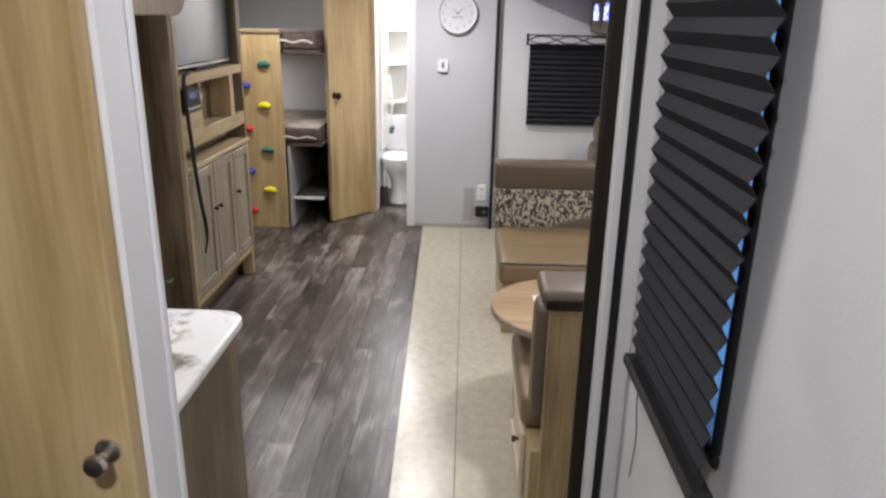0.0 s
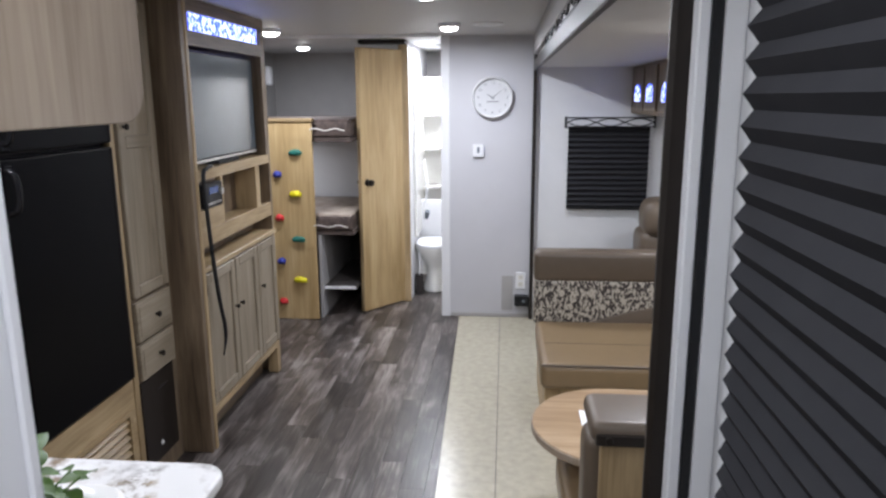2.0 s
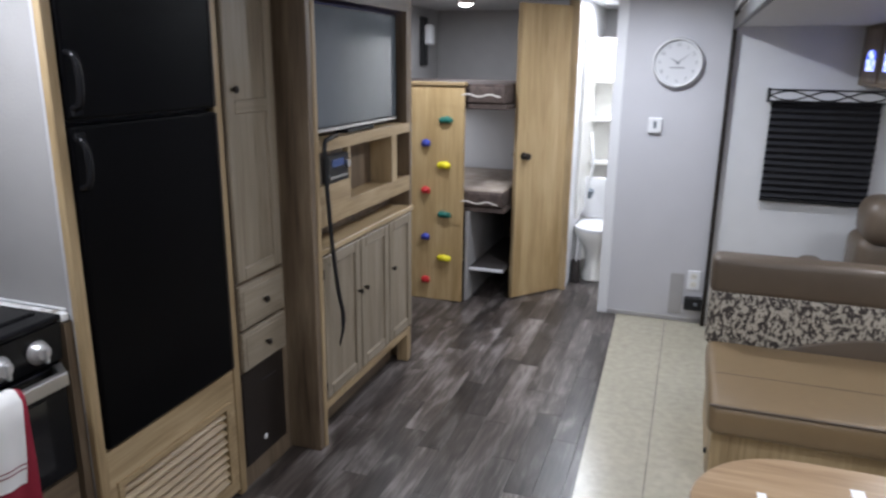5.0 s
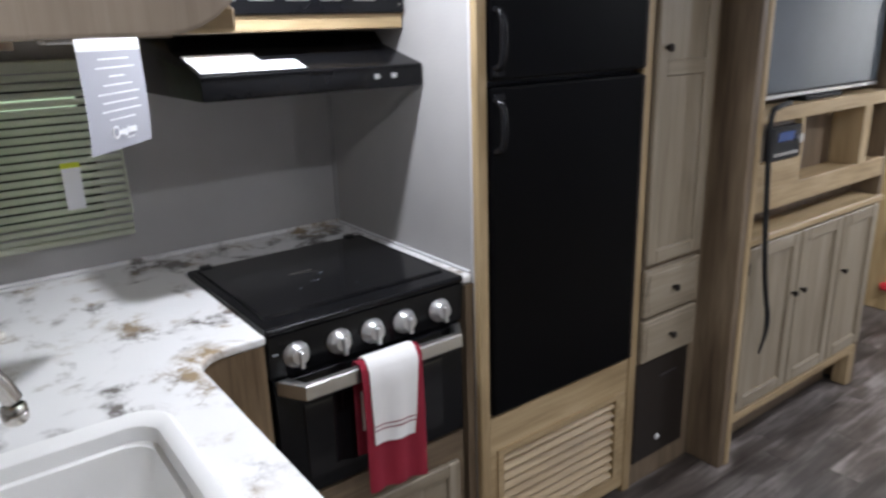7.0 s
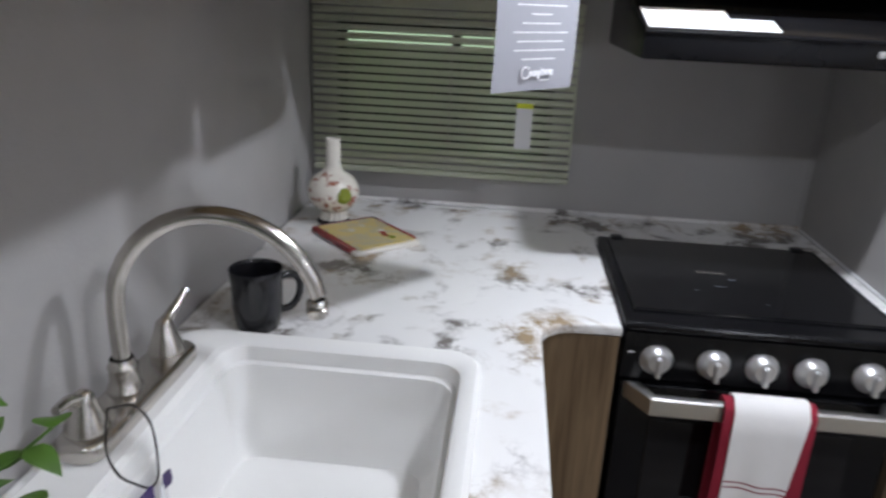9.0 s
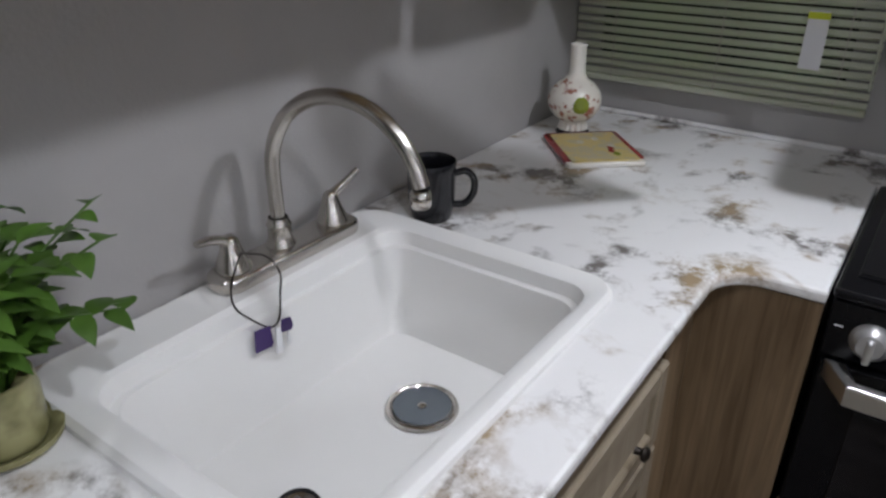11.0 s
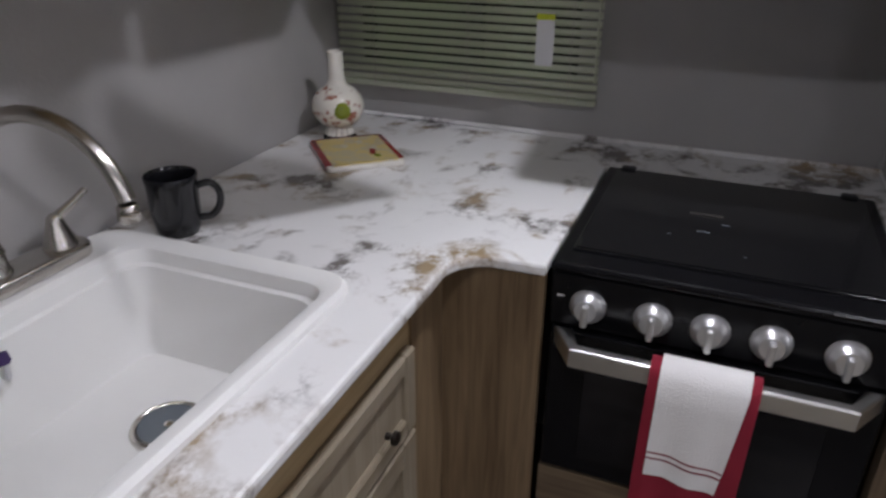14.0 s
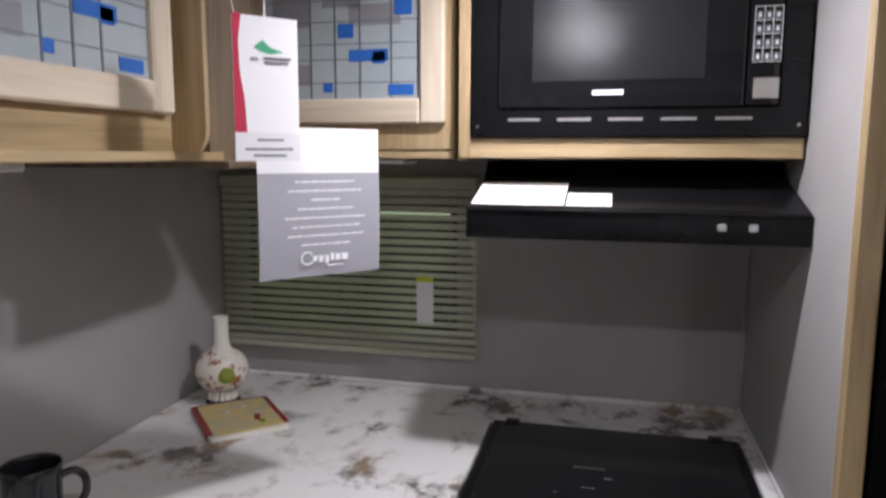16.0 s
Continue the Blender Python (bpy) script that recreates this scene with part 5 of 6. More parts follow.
strap = curve([(-1.195, 3.36, 1.244), (-1.172, 3.26, 1.242), (-1.166, 3.205, 1.215), (-1.164, 3.212, 1.05), (-1.163, 3.235, 0.85), (-1.163, 3.262, 0.70), (-1.163, 3.288, 0.60), (-1.165, 3.312, 0.54), (-1.164, 3.310, 0.47), (-1.168, 3.285, 0.40)], 50)
bm = tube(bmesh.new(), strap, 0.009, 8, [0.009 if k < 42 else 0.009 - 0.006 * (k - 42) / 8 for k in range(51)])
solo("power_cord", bm, M_BLACKP, (-1.17, 3.25, 0.40), "black cord hanging down from under the television", "cord", smooth=60)
wl = thing("wall_sconce", (XL, 6.47, 1.62), "small black wall lamp with a pale shade above the bunk", "lamp")
part("bracket", B(XL + 0.001, XL + 0.035, 6.42, 6.54, 1.48, 1.86, bev=0.012, seg=2), M_BLACKP, wl)
part("shade", B(XL + 0.036, XL + 0.10, 6.43, 6.53, 1.64, 1.80, bev=0.02, seg=2), M_WHITE, wl)

# ---- bunks and bathroom ----
bunk = thing("bunk_bed", (-1.3, 5.72, 0.0), "double bunk bed with brown mattresses and an oak end board", "bunk bed")
part("end_wall", B(-1.205, -1.185, 5.095, 6.02, 0.003, 0.598, bev=0.002), M_WALL, bunk)
bunk_side = part("side_board", B(-0.952, -0.940, 5.32, 6.02, 0.003, 1.27), M_DRIFT, bunk)
for z in (0.63, 1.27):
    part("bed_base", B(XL + 0.001, -0.955, 5.105, 6.02, z - 0.03, z, bev=0.002), M_MATTRESS, bunk)
# Shelf and back board take a dark colour for the recess's shade.
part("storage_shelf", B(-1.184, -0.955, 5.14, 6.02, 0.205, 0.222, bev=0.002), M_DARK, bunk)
part("shelf_edge", B(-1.184, -0.955, 5.132, 5.14, 0.203, 0.224, bev=0.002), M_WHITE, bunk)
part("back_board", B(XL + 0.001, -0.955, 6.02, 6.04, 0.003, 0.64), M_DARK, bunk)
part("pale_back", B(XL + 0.001, -0.955, 6.005, 6.02, 0.745, 1.238), M_WHITE, bunk, "pale wallboard panel between the bunks")
part("top_cap", B(-1.56, -1.20, 5.035, 5.095, 1.376, 1.400, bev=0.004), M_OAK_X, bunk)


def mattress(z, thick, top):
    m = thing("mattress", (-1.3, 5.52, z), "dark brown mattress with cream wavy piping on a bunk", "mattress", "bunk mattresses")
    part("core", B(XL + 0.03, -0.965, 5.095, 6., z + 0.001, z + thick, bev=0.018, seg=3), M_MATTRESS, m, "", 50)
    part("cover", B(XL + 0.04, -0.972, 5.11, 5.99, z + thick - 0.01, z + thick + 0.016, bev=0.012, seg=2), top, m, "mottled beige cover" if top is M_SHEET else "", 50)
    wav = [(-1.20 + 0.235 * k / 30, 4.973, z + thick * 0.55 + 0.007 * math.sin(k * 0.36)) for k in range(31)]
    part("piping", tube(bmesh.new(), wav, 0.005, 6), M_PIPE, m, "cream wavy piping")


# Housing of the added lamp, hidden from view under the upper bunk.
bl = thing("added_bunk_lamp", (-1.72, 5.62, 1.215), "unseen round white lamp added under the upper bunk", "lamp")
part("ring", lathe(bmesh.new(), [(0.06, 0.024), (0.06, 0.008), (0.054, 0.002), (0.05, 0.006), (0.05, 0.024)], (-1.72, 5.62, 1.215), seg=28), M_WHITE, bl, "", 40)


mattress(0.63, 0.10, M_SHEET)
mattress(1.27, 0.105, M_MATTRESS)
board = thing("climbing_board", (-1.36, 5.06, 0.0), "light oak climbing board with coloured resin holds at the bunk end", "climbing board")
part("panel", B(-1.555, -1.208, 5.048, 5.072, 0.003, 1.375, bev=0.004), M_DOOR, board)


def hold(colour, x, z, w, h):
    bm = bmesh.new()
    bmesh.ops.create_icosphere(bm, subdivisions=3, radius=1.0)
    for v in bm.verts:
        p = v.co.copy()
        lump = 1 + 0.22 * noise.noise(p * 1.7 + Vector((x * 9, z * 7, 0)))
        dip = 0.35 * math.exp(-(p.x ** 2) / 0.25) if p.z < 0 else 0.0
        v.co = Vector((x + p.x * w * lump, 5.05 - max(0, -p.y) * 0.034 * lump, z + p.z * h * lump * (1 - dip)))
    part("hold", bm, M_HOLD[colour], board, colour + " resin climbing hold", 60)


for c, x, z in (("green", -1.325, 1.170), ("blue", -1.455, 1.024), ("yellow", -1.335, 0.890), ("red", -1.455, 0.726), ("green", -1.330, 0.576), ("blue", -1.455, 0.421), ("yellow", -1.330, 0.289), ("red", -1.455, 0.132)):
    big = c in ("green", "yellow")
    hold(c, x, z, 0.047 if big else 0.030, 0.026 if big else 0.027)

# bathroom door, open
ang = math.degrees(math.atan2(5.255 - 5.575, -0.925 + 0.672))
bd = tagged(new("door_1"), "light oak bathroom door standing open with a bronze knob", "door", "", "structure")
bd.matrix_basis = pose(-0.672, 5.572, 0.0, 0, 0, ang)
ORIGIN[bd] = Vector((0, 0, 0))
part("leaf", B(0.0, 0.412, -0.016, 0.016, 0.008, 1.866, bev=0.003), M_DOOR, bd)
part("leaf_edge", B(0.4125, 0.416, -0.0155, 0.0155, 0.008, 1.866), M_OAK, bd)
for s in (-1, 1):
    part("knob", lathe(bmesh.new(), [(0.024, 0), (0.022, 0.006), (0.009, 0.010), (0.009, 0.026), (0.020, 0.034), (0.024, 0.045), (0.020, 0.055), (0, 0.058)], (0.362, s * 0.016, 0.946), (0, s, 0), 20), M_BRONZE, bd, "dark bronze door knob", 40)
part("closer_hook", B(0.33, 0.40, -0.02, -0.0165, 1.80, 1.85, bev=0.002), M_STEEL, bd)
shell("trim_door_head", B(-0.95, -0.62, 5.42, 5.554, CEIL - 0.030, CEIL - 0.003), M_TRIMBR, "dark track at the bathroom door head", "trim")

wc = thing("toilet", (-0.47, 5.92, 0.0), "white ceramic toilet with open rim on the bathroom floor", "toilet")
part("pedestal", loft(bmesh.new(), [[(-0.47 + rx * math.cos(a), 5.98 + ry * math.sin(a), z) for a in [2 * math.pi * k / 24 for k in range(24)]] for rx, ry, z in ((0.10, 0.17, 0.004), (0.095, 0.165, 0.03), (0.075, 0.13, 0.10), (0.08, 0.14, 0.20), (0.13, 0.19, 0.28), (0.168, 0.225, 0.345), (0.17, 0.228, 0.368))]), M_SHOWER, wc, "", 50)
bm = bmesh.new()
prism(bm, [(-0.47 + 0.172 * math.cos(a), 5.98 + 0.232 * math.sin(a)) for a in [2 * math.pi * k / 28 for k in range(28)]], "z", 0.369, 0.392, bev=0.006)
part("seat", bm, M_WHITE, wc, "", 40)
part("lid", B(-0.64, -0.30, 6.16, 6.195, 0.393, 0.70, bev=0.015, seg=2), M_WHITE, wc, "raised white lid", 40)
part("flush_pedal", B(-0.615, -0.565, 5.82, 5.9, 0.02, 0.05, bev=0.01), M_BLACKP, wc)
brush = thing("toilet_brush", (-0.585, 5.78, 0.0), "dark toilet brush leaning beside the toilet", "brush")
part("holder", lathe(bmesh.new(), [(0, 0.003), (0.035, 0.003), (0.032, 0.16), (0.028, 0.16), (0.0, 0.02)], (-0.585, 5.78, 0.0), seg=18), M_DARK, brush, "", 40)
part("stick", cyl(bmesh.new(), (-0.585, 5.78, 0.02), (-0.578, 5.78, 0.34), 0.006, seg=10), M_WHITE, brush)
for z in (0.78, 1.10, 1.38):
    o = [(-0.599, 6.419), (-0.599, 6.24)] + concave(-0.599, 6.419, 0.179, -90, 0, 8)[1:]
    solo("shower_shelf", prism(bmesh.new(), o, "z", z, z + 0.022, bev=0.004), M_SHOWER, (-0.59, 6.4, z), "white moulded corner shelf of the shower", "shelf", "shower shelves")
hose = thing("shower_hose", (-0.56, 6.17, 0.52), "white shower hose with a dark spray head above the toilet", "hose")
part("pipe", tube(bmesh.new(), curve([(-0.585, 6.22, 1.02), (-0.57, 6.18, 0.92), (-0.555, 6.16, 0.80), (-0.57, 6.16, 0.68), (-0.585, 6.17, 0.58), (-0.56, 6.17, 0.52)], 30), 0.010, 8), M_WHITE, hose, "", 60)
part("spray_head", cyl(bmesh.new(), (-0.565, 6.15, 0.55), (-0.550, 6.12, 0.61), 0.016, 0.022, 14), M_ARTDARK, hose)

# ---- clock wall ----
clock = thing("wall_clock", (-0.005, YC - 0.002, 1.528), "round white wall clock with a silver rim", "clock")
part("face", lathe(bmesh.new(), [(0, 0.014), (0.122, 0.014), (0.122, 0.0)], (-0.005, YC - 0.002, 1.528), (0, -1, 0), 48), M_FACE, clock, "white clock face")
part("rim", lathe(bmesh.new(), [(0.134, 0.0), (0.138, 0.016), (0.135, 0.034), (0.129, 0.038), (0.122, 0.033), (0.119, 0.014)], (-0.005, YC - 0.002, 1.528), (0, -1, 0), 48), M_RIM, clock, "satin silver rim", 50)
for n in range(12):
    a = 2 * math.pi * n / 12
    text("numeral", str(n or 12), (-0.005 + 0.097 * math.sin(a), YC - 0.0168, 1.528 + 0.097 * math.cos(a)), (90, 0, 0), 0.026, M_INK, clock)
for a, l, w, nm in ((radians(302), 0.052, 0.010, "hour_hand"), (radians(52), 0.088, 0.008, "minute_hand")):
    dx, dz = math.sin(a), math.cos(a)
    part(nm, prism(bmesh.new(), [(-0.005 - 0.012 * dx + w * dz / 2, 1.528 - 0.012 * dz - w * dx / 2), (-0.005 + l * dx, 1.528 + l * dz), (-0.005 - 0.012 * dx - w * dz / 2, 1.528 - 0.012 * dz + w * dx / 2)], "y", YC - 0.0195, YC - 0.0180), M_INK, clock)
part("maker_mark", B(-0.045, 0.035, YC - 0.0172, YC - 0.0160, 1.498, 1.504), M_INK, clock)
th = thing("thermostat", (-0.098, YC - 0.002, 1.18), "small white thermostat with a dark slot on the wall", "thermostat")
part("case", B(-0.136, -0.060, YC - 0.024, YC - 0.001, 1.134, 1.220, bev=0.005, seg=2), M_WHITE, th)
part("slot", B(-0.107, -0.089, YC - 0.0255, YC - 0.0235, 1.162, 1.202, bev=0.001), M_ARTDARK, th)
ol = thing("wall_outlet", (0.203, YC - 0.002, 0.27), "white double wall outlet low on the grey wall", "outlet")
part("plate", B(0.167, 0.238, YC - 0.009, YC - 0.001, 0.212, 0.330, bev=0.003), M_WHITE, ol)
for z in (0.246, 0.296):
    part("socket", B(0.186, 0.219, YC - 0.0105, YC - 0.0085, z - 0.016, z + 0.016, bev=0.002), M_CHINA, ol)
    for x in (0.196, 0.209):
        part("slot", B(x - 0.0015, x + 0.0015, YC - 0.0112, YC - 0.010, z - 0.006, z + 0.008), M_INK, ol)
solo("blank_cover", B(0.072, 0.148, YC - 0.007, YC - 0.001, 0.055, 0.305, bev=0.002), M_WALL, (0.11, YC - 0.002, 0.055), "grey blank cover plate low on the wall", "cover plate")
sb = thing("floor_speaker", (0.205, YC - 0.03, 0.10), "small black box fixed under the outlet", "box")
part("case", B(0.160, 0.258, YC - 0.050, YC - 0.001, 0.095, 0.172, bev=0.006), M_BLACKP, sb)
part("dial", lathe(bmesh.new(), [(0.012, 0), (0.010, 0.008), (0, 0.008)], (0.225, YC - 0.050, 0.135), (0, -1, 0), 14), M_ARTDARK, sb)

# ---- slide-out: dinette, chair, cabinet ----


def cushion(x0, x1, y0, y1, z0, z1, r=0.03):
    return B(x0, x1, y0, y1, z0, z1, bev=r, seg=4)


booth = thing("dinette_bench", (0.80, 3.65, 0.0), "brown leatherette dinette bench with a patterned band across its back", "bench", "dinette benches")
part("seat", cushion(0.250, 1.39, 3.30, 3.945, 0.268, 0.388, 0.032), M_SEAT, booth, "brown leatherette seat cushion", 50)
part("seat_welt", tube(bmesh.new(), [(0.252, 3.305, 0.384), (1.38, 3.305, 0.384)], 0.005, 8), M_SEATD, booth)
part("seat_seam", B(0.28, 1.38, 3.585, 3.589, 0.3876, 0.3892), M_SEATD, booth)
part("base", B(0.272, 1.39, 3.34, 4.06, 0.005, 0.267, bev=0.003), M_OAK, booth, "light oak bench base")
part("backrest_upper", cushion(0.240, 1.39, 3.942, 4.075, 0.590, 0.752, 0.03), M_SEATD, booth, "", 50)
part("backrest_band", cushion(0.242, 1.39, 3.940, 4.072, 0.36, 0.605, 0.025), M_PATTERN, booth, "black and cream patterned band", 50)
o = [(0.36, 0.335)] + [(0.36 + 0.56 * k / 16, 0.345 + 0.125 * (0.5 - 0.5 * math.cos(math.pi * k / 16)) ** 0.8) for k in range(17)] + [(1.39, 0.475), (1.39, 0.335)]
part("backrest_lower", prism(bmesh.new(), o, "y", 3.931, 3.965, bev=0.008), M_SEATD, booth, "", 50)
part("latch", lathe(bmesh.new(), [(0.012, 0), (0.010, 0.010), (0, 0.012)], (0.271, 3.50, 0.10), (-1, 0, 0), 14), M_BLACKP, booth)

b2 = thing("dinette_bench", (0.80, 2.1, 0.0), "brown leatherette dinette bench with an oak back panel", "bench", "dinette benches")
part("back_panel", B(0.312, 1.39, 1.90, 1.930, 0.005, 0.750, bev=0.004), M_OAK, b2, "light oak back panel")
part("top_pad", cushion(0.285, 1.39, 1.872, 2.060, 0.752, 0.806, 0.022), M_SEATD, b2, "dark leatherette top roll", 50)
part("pad_edge", B(0.296, 1.39, 1.868, 1.880, 0.752, 0.782, bev=0.004), M_TRIMBR, b2)
part("screw_cap", lathe(bmesh.new(), [(0.010, 0), (0.008, 0.004), (0, 0.005)], (0.325, 1.868, 0.767), (0, -1, 0), 14), M_BRONZE, b2)
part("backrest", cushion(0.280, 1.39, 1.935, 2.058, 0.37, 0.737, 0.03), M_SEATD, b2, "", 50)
part("seat", cushion(0.262, 1.39, 2.045, 2.55, 0.268, 0.388, 0.032), M_SEAT, b2, "", 50)
part("base", B(0.285, 1.39, 1.932, 2.50, 0.005, 0.267, bev=0.003), M_OAK, b2)
hd = panel_door("side_hatch", b2, "x", 0.285, 2.05, 2.48, 0.03, 0.25, -1, M_MAPLE, M_MAPLE_Y, 0.03)
knob(hd, (0.2655, 2.10, 0.20), (-1, 0, 0))

table = thing("dinette_table", (0.75, 2.52, 0.0), "low dinette table with a rounded end in wood-look laminate", "table")
o = [(1.38, 2.235), (1.38, 2.795)] + concave(0.460, 2.515, 0.280, 90, 270, 20)
part("tabletop", prism(bmesh.new(), o, "z", 0.470, 0.502, bev=0.004), M_TABLE, table)
bm = bmesh.new()
prism(bm, [(1.382, 2.233), (1.382, 2.797)] + concave(0.460, 2.515, 0.2825, 90, 270, 20), "z", 0.474, 0.498, bev=0.003)
part("edge_band", bm, M_GREYW, table, "grey-washed edge band")
for x in (0.50, 1.12):
    part("leg", cyl(bmesh.new(), (x, 2.62, 0.005), (x, 2.62, 0.470), 0.030, seg=20), M_ALU, table)
for x0, x1, y0, y1 in ((0.338, 0.360, 2.455, 2.600), (0.560, 0.592, 2.650, 2.695)):
    solo("leaflet", B(x0, x1, y0, y1, 0.5025, 0.504), M_PAPER, (x0, y0, 0.5025), "white leaflet on the dinette table", "leaflet", "leaflets on the table")

rec = thing("recliner", (1.05, 4.62, 0.0), "dark taupe leatherette recliner behind the dinette bench", "armchair")
part("base", B(0.72, 1.36, 4.36, 5.12, 0.01, 0.16, bev=0.02), M_DARK, rec)
part("seat", cushion(0.78, 1.30, 4.30, 4.80, 0.16, 0.44, 0.05), M_SEATD, rec, "", 50)
part("backrest", cushion(0.88, 1.37, 4.50, 4.80, 0.40, 0.76, 0.06), M_SEATD, rec, "", 50)
part("headrest", cushion(0.89, 1.38, 4.46, 4.74, 0.72, 0.945, 0.08), M_SEATD, rec, "rounded headrest", 60)
for x0, x1 in ((0.68, 0.80), (1.28, 1.39)):
    part("armrest", cushion(x0, x1, 4.32, 4.86, 0.16, 0.58, 0.045), M_SEATD, rec, "", 50)
part("headrest_seam", B(1.0, 1.06, 4.470, 4.486, 0.89, 0.905, bev=0.003), M_ALU, rec)

ohc = thing("overhead_cabinet", (1.15, 4.2, 1.42), "driftwood overhead cabinet with small blue-lit arched windows", "cabinet")
part("body", B(0.905, 1.399, 3.2, YC - 0.002, 1.425, 1.7185, bev=0.003), M_DRIFT_Y, ohc)
for y in (4.92, 4.55, 4.13, 3.74, 3.40):
    fr = part("door", B(0.893, 0.904, y - 0.165, y + 0.165, 1.445, 1.700, bev=0.004), M_DRIFT, ohc)
    o = [(y - 0.085, 1.500), (y + 0.085, 1.500)] + [(y + 0.085 * math.cos(math.pi * k / 12), 1.560 + 0.040 * math.sin(math.pi * k / 12)) for k in range(13)]
    part("lit_window", prism(bmesh.new(), o, "x", 0.889, 0.8925), M_BLUE_LED, fr, "arched window glowing blue")
part("under_lamp", lathe(bmesh.new(), [(0, -0.014), (0.05, -0.014), (0.058, -0.006), (0.058, 0.0)], (1.08, 3.95, 1.425)), M_PUCK, ohc, "lit round lamp", 40)

pen = thing("pendant_lamp", (0.596, 2.50, 1.57), "small drum pendant lamp with a lit white shade over the table", "lamp")
part("shade", lathe(bmesh.new(), [(0.052, 0.012), (0.055, 0.012), (0.055, 0.128), (0.052, 0.128)], (0.596, 2.50, 1.57)), M_SHADE, pen, "lit white drum shade", 40)
part("bottom_ring", lathe(bmesh.new(), [(0.0, 0.0), (0.030, 0.0), (0.058, 0.010), (0.058, 0.016), (0.0, 0.012)], (0.596, 2.50, 1.57)), M_BRONZE, pen, "", 40)
part("canopy", lathe(bmesh.new(), [(0.058, 0.126), (0.058, 0.134), (0.03, 0.140), (0.03, 0.149), (0, 0.149)], (0.596, 2.50, 1.57)), M_BRONZE, pen, "", 40)


def pleats(bm, axis, face, a0, a1, z0, z1, pitch, depth, out, pitch_low=None, depth_low=None, bulge=0.0):
    """A folded cloth: a zigzag from top to bottom, its folds closer and flatter towards the bottom if told so, given thickness."""
    pitch_low, depth_low = pitch_low or pitch, depth_low or depth
    pts, z, k = [], z1, 0
    while z > z0:
        u = (z1 - z) / (z1 - z0)
        pts.append((face + out * ((depth * (1 - u) + depth_low * u) if k % 2 else 0.0), z))
        z -= (pitch * (1 - u) + pitch_low * u) / 2
        k += 1
    pts.append((face, z0))
    for (d0, w0), (d1, w1) in zip(pts, pts[1:]):
        e0, e1 = (a0 - bulge * math.exp(-((((z1 - w) / (z1 - z0)) - 0.46) / 0.24) ** 2) for w in (w0, w1))
        q = [(d0, e0, w0), (d0, a1, w0), (d1, a1, w1), (d1, e1, w1)]
        if axis == "y":
            q = [(u, d, w) for d, u, w in q]
        bm.faces.new([bm.verts.new(p) for p in q])
    bmesh.ops.remove_doubles(bm, verts=bm.verts, dist=1e-5)
    bmesh.ops.recalc_face_normals(bm, faces=bm.faces)
    bmesh.ops.solidify(bm, geom=list(bm.faces), thickness=0.0012)
    return bm


s3 = thing("pleated_shade", (0.76, YC - 0.03, 0.79), "black pleated shade with a pale valance over the slide-out window", "window shade")
part("cloth", pleats(bmesh.new(), "y", YC - 0.016, 0.500, 1.030, 0.800, 1.335, 0.036, 0.022, -1), M_PLEAT, s3)
part("bottom_rail", B(0.500, 1.030, YC - 0.040, YC - 0.014, 0.786, 0.801, bev=0.003), M_BLACKP, s3)
val = part("valance", B(0.480, 1.050, YC - 0.075, YC - 0.010, 1.335, 1.400, bev=0.005), M_WHITE, s3, "pale valance with black lattice")
for z in (1.337, 1.396):
    part("valance_edge", B(0.478, 1.052, YC - 0.078, YC - 0.074, z - 0.004, z + 0.004), M_BLACKP, val)
for x in (0.48, 1.05):
    part("valance_end", B(x - 0.006, x + 0.006, YC - 0.079, YC - 0.012, 1.330, 1.404, bev=0.002), M_BLACKP, val)
for s in (1, -1):
    wv = [(0.485 + 0.56 * k / 40, YC - 0.077, 1.366 + s * 0.024 * math.sin(math.pi * 3.0 * k / 40)) for k in range(41)]
    part("lattice", tube(bmesh.new(), wv, 0.004, 6), M_BLACKP, val)
part("cord", tube(bmesh.new(), curve([(0.498, YC - 0.02, 0.79), (0.50, YC - 0.02, 0.76), (0.515, YC - 0.02, 0.73)], 8), 0.0025, 6), M_PIPE, s3)

hv = thing("header_valance", (0.275, 3.05, 1.765), "pale lattice valance with black edges on the slide-out header", "valance")
part("panel", B(0.268, 0.2845, 2.30, 3.80, 1.772, 1.868, bev=0.003), M_WHITE, hv)
for z in (1.768, 1.868):
    part("edge_rail", B(0.262, 0.272, 2.30, 3.80, z - 0.005, z + 0.005, bev=0.002), M_BLACKP, hv)
for y in (2.30, 3.05, 3.80):
    part("end_bracket", B(0.260, 0.2846, y - 0.010, y + 0.010, 1.762, 1.874, bev=0.003), M_BLACKP, hv)
for d in (1, -1):
    wv = [(0.265, 2.31 + 1.48 * k / 60, 1.818 + d * 0.040 * math.sin(math.pi * 6.0 * k / 60)) for k in range(61)]
    part("lattice", tube(bmesh.new(), wv, 0.004, 6), M_BLACKP, hv)

s2 = thing("pleated_shade", (0.39, 1.08, 0.88), "black pleated shade hanging askew over the narrow window", "window shade")
part("cloth", pleats(bmesh.new(), "x", 0.396, 0.914, 1.318, 0.905, 1.850, 0.044, 0.019, -1, 0.034, 0.008, 0.030), M_PLEAT, s2)
part("bottom_rail", B(0.376, 0.408, 0.898, 1.324, 0.882, 0.904, bev=0.004), M_BLACKP, s2)
part("head_rail", B(0.376, 0.408, 0.898, 1.324, 1.851, 1.88, bev=0.004), M_BLACKP, s2)
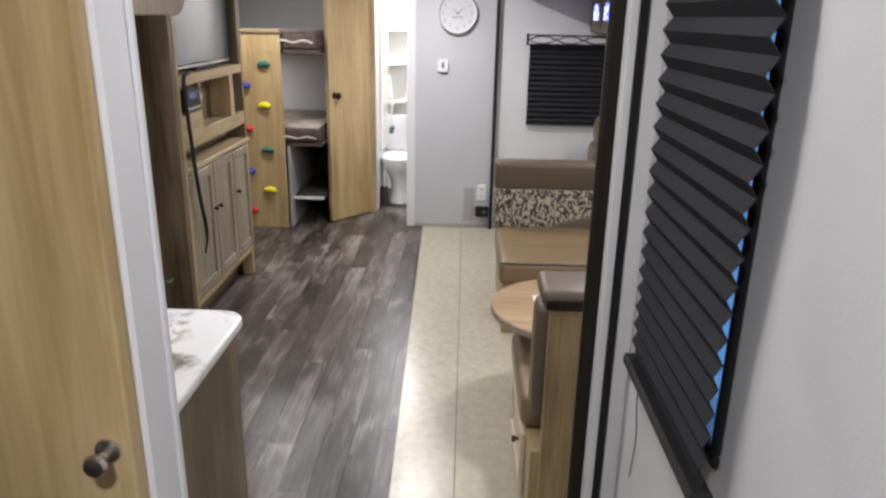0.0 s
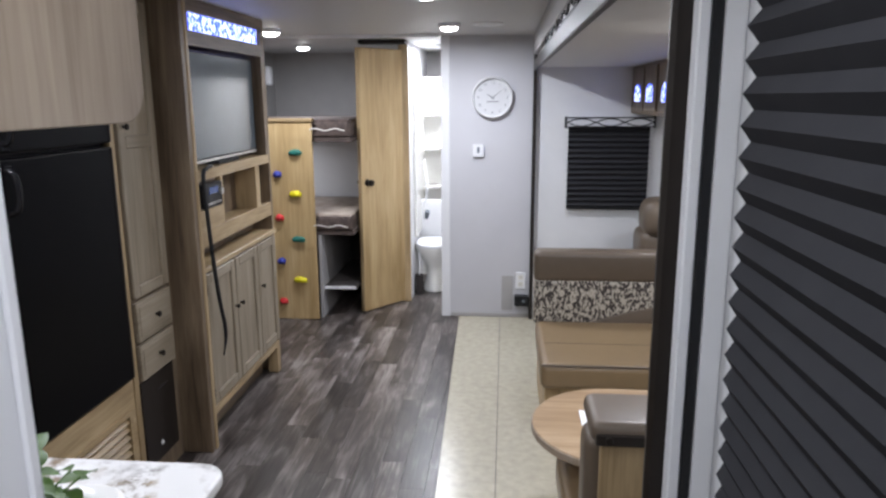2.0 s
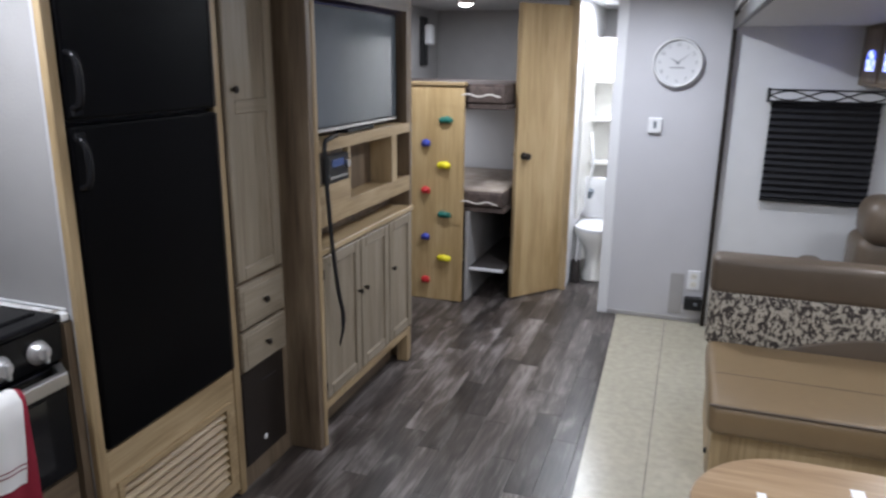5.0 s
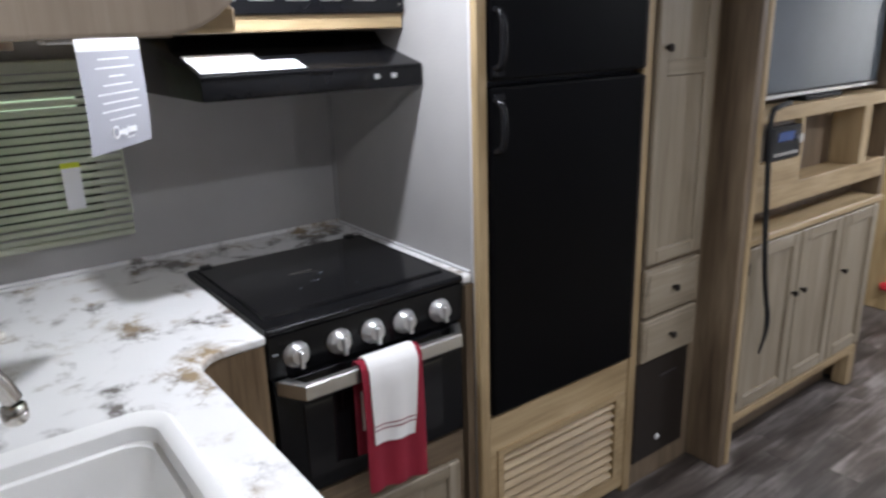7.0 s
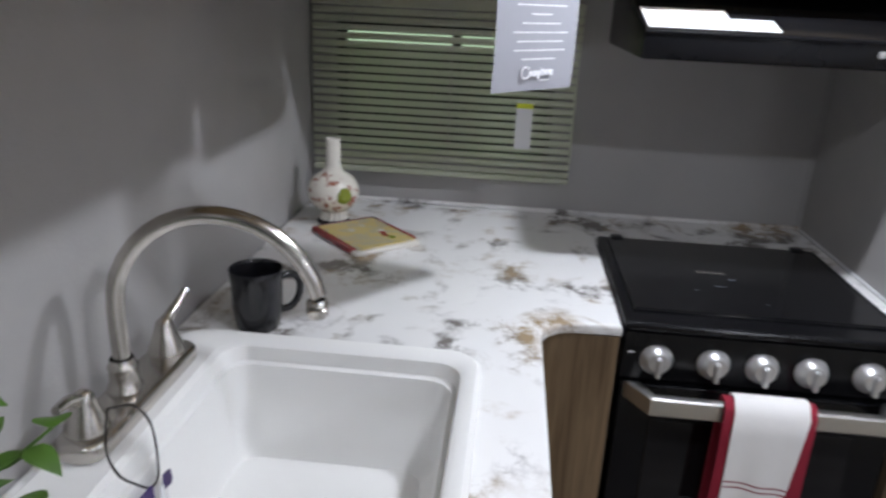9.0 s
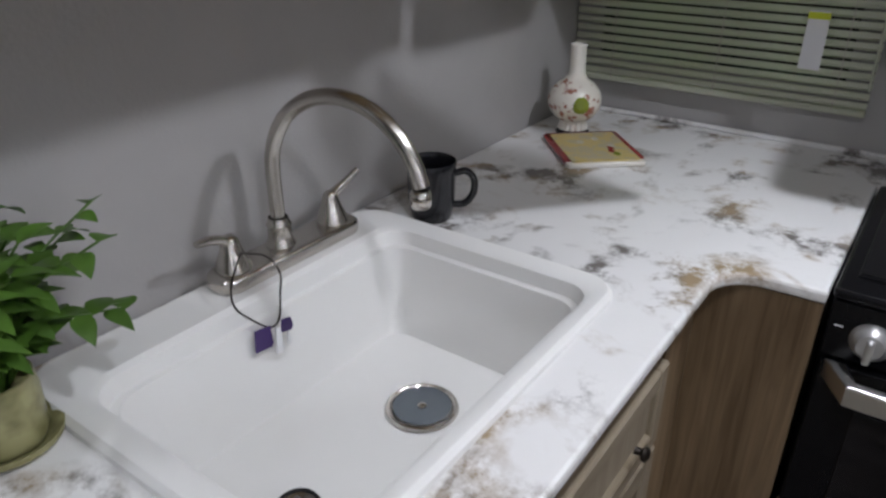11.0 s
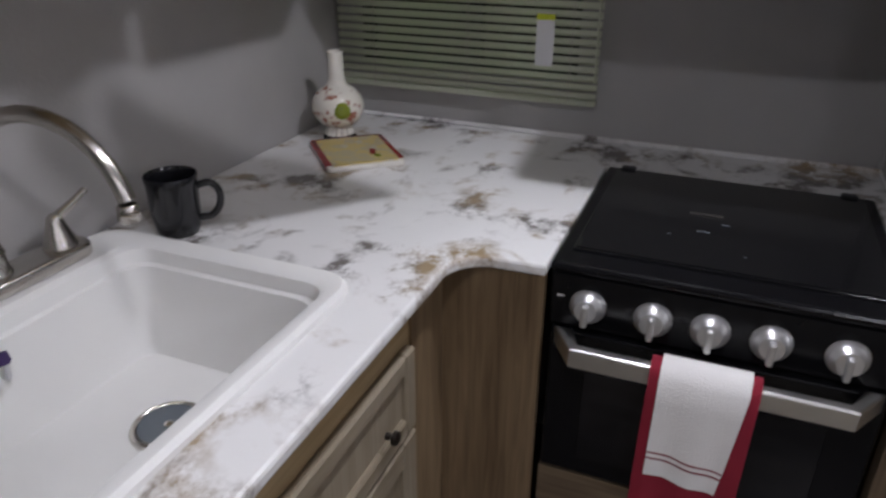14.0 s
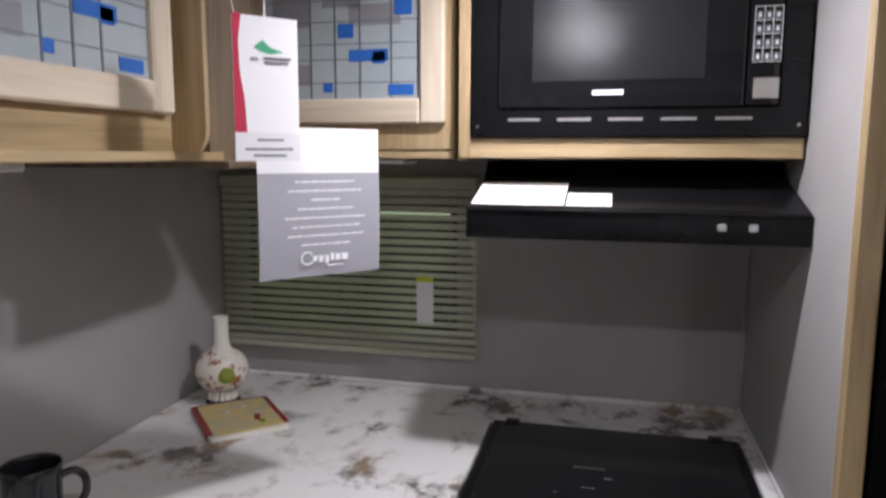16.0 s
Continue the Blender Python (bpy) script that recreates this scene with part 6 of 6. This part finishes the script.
part("cord", tube(bmesh.new(), curve([(0.413, 1.31, 0.885), (0.414, 1.33, 0.80), (0.425, 1.345, 0.70), (0.425, 1.36, 0.60)], 14), 0.0012, 6), M_BLACKP, s2)

# bedroom door
bed = tagged(new("door_2"), "blond wood sliding bedroom door slid open with a round nickel knob", "door", "", "structure")
ORIGIN[bed] = Vector((0, 0, 0))
part("leaf", B(-1.10, -0.296, YP - 0.078, YP - 0.0505, 0.012, 1.865, bev=0.002), M_DOOR, bed)
part("knob", lathe(bmesh.new(), [(0.015, 0), (0.014, 0.003), (0.006, 0.006), (0.006, 0.017), (0.011, 0.022), (0.0135, 0.029), (0.011, 0.034), (0, 0.036)], (-0.322, YP - 0.078, 1.045), (0, -1, 0), 22), M_STEEL, bed, "polished nickel knob", 40)

# ---- ceiling fittings ----
for px, py, watts in PUCKS:
    pk = thing("ceiling_lamp", (px, py, CEIL - 0.03), "round white LED ceiling lamp, lit", "lamp", "ceiling lamps")
    part("ring", lathe(bmesh.new(), [(0.062, 0.0295), (0.062, 0.012), (0.054, 0.006), (0.050, 0.010), (0.050, 0.0295)], (px, py, CEIL - 0.03), seg=32), M_WHITE, pk, "", 40)
    part("diffuser", lathe(bmesh.new(), [(0.0495, 0.012), (0.046, 0.002), (0.034, -0.006), (0.018, -0.010), (0, -0.011)], (px, py, CEIL - 0.03), seg=32), M_PUCK, pk, "lit diffuser")
vt = thing("ceiling_vent", (-0.02, 4.45, CEIL - 0.012), "round white ceiling air vent", "vent")
part("frame", lathe(bmesh.new(), [(0.085, 0.0115), (0.085, 0.004), (0.070, 0.0), (0.062, 0.004), (0.062, 0.0115)], (-0.02, 4.45, CEIL - 0.012), seg=32), M_WHITE, vt, "", 40)
for n in range(5):
    part("blade", B(-0.075, 0.035, 4.41 + 0.018 * n, 4.416 + 0.018 * n, CEIL - 0.010, CEIL - 0.002), M_WHITE, vt)
# Rings for the unseen lamps added in bathroom and bedroom.
for px, py in ((-0.45, 5.97), (-0.10, 0.0)):
    pk = thing("ceiling_lamp", (px, py, CEIL - 0.03), "round white LED ceiling lamp, lit", "lamp", "ceiling lamps")
    part("ring", lathe(bmesh.new(), [(0.075, 0.0295), (0.075, 0.010), (0.068, 0.004), (0.064, 0.008), (0.064, 0.0295)], (px, py, CEIL - 0.03), seg=32), M_WHITE, pk, "", 40)

# ---- floor planks ----
PW, PL = 0.103, 0.64
shell("floor_hidden", B(XL, 0.43, -1.2, 0.795, -0.0065, -0.001), M_PLANK, "grey-brown wood-look vinyl floor of the bedroom", "floor")
plank_mesh = {}
rnd = random.Random(9)
x = -1.56
while x < 0.43:
    x1 = min(x + PW, 0.43)
    y = 0.80 - rnd.random() * PL
    while y < 6.86:
        ya, yb = max(y, 0.80), min(y + PL, 6.86)
        if yb - ya > 0.02:
            key = (round(x1 - x, 3), round(yb - ya, 3))
            if key not in plank_mesh:
                bm = B(0, key[0] - 0.0008, 0, key[1] - 0.0008, -0.0065, 0.0, bev=0.0007)
                me = bpy.data.meshes.new("plank")
                bm.to_mesh(me)
                bm.free()
                me.materials.append(M_PLANK)
                plank_mesh[key] = me
            p = new("plank", plank_mesh[key])
            p.parent = floor
            p.location = (x, ya, 0)
        y += PL
    x += PW
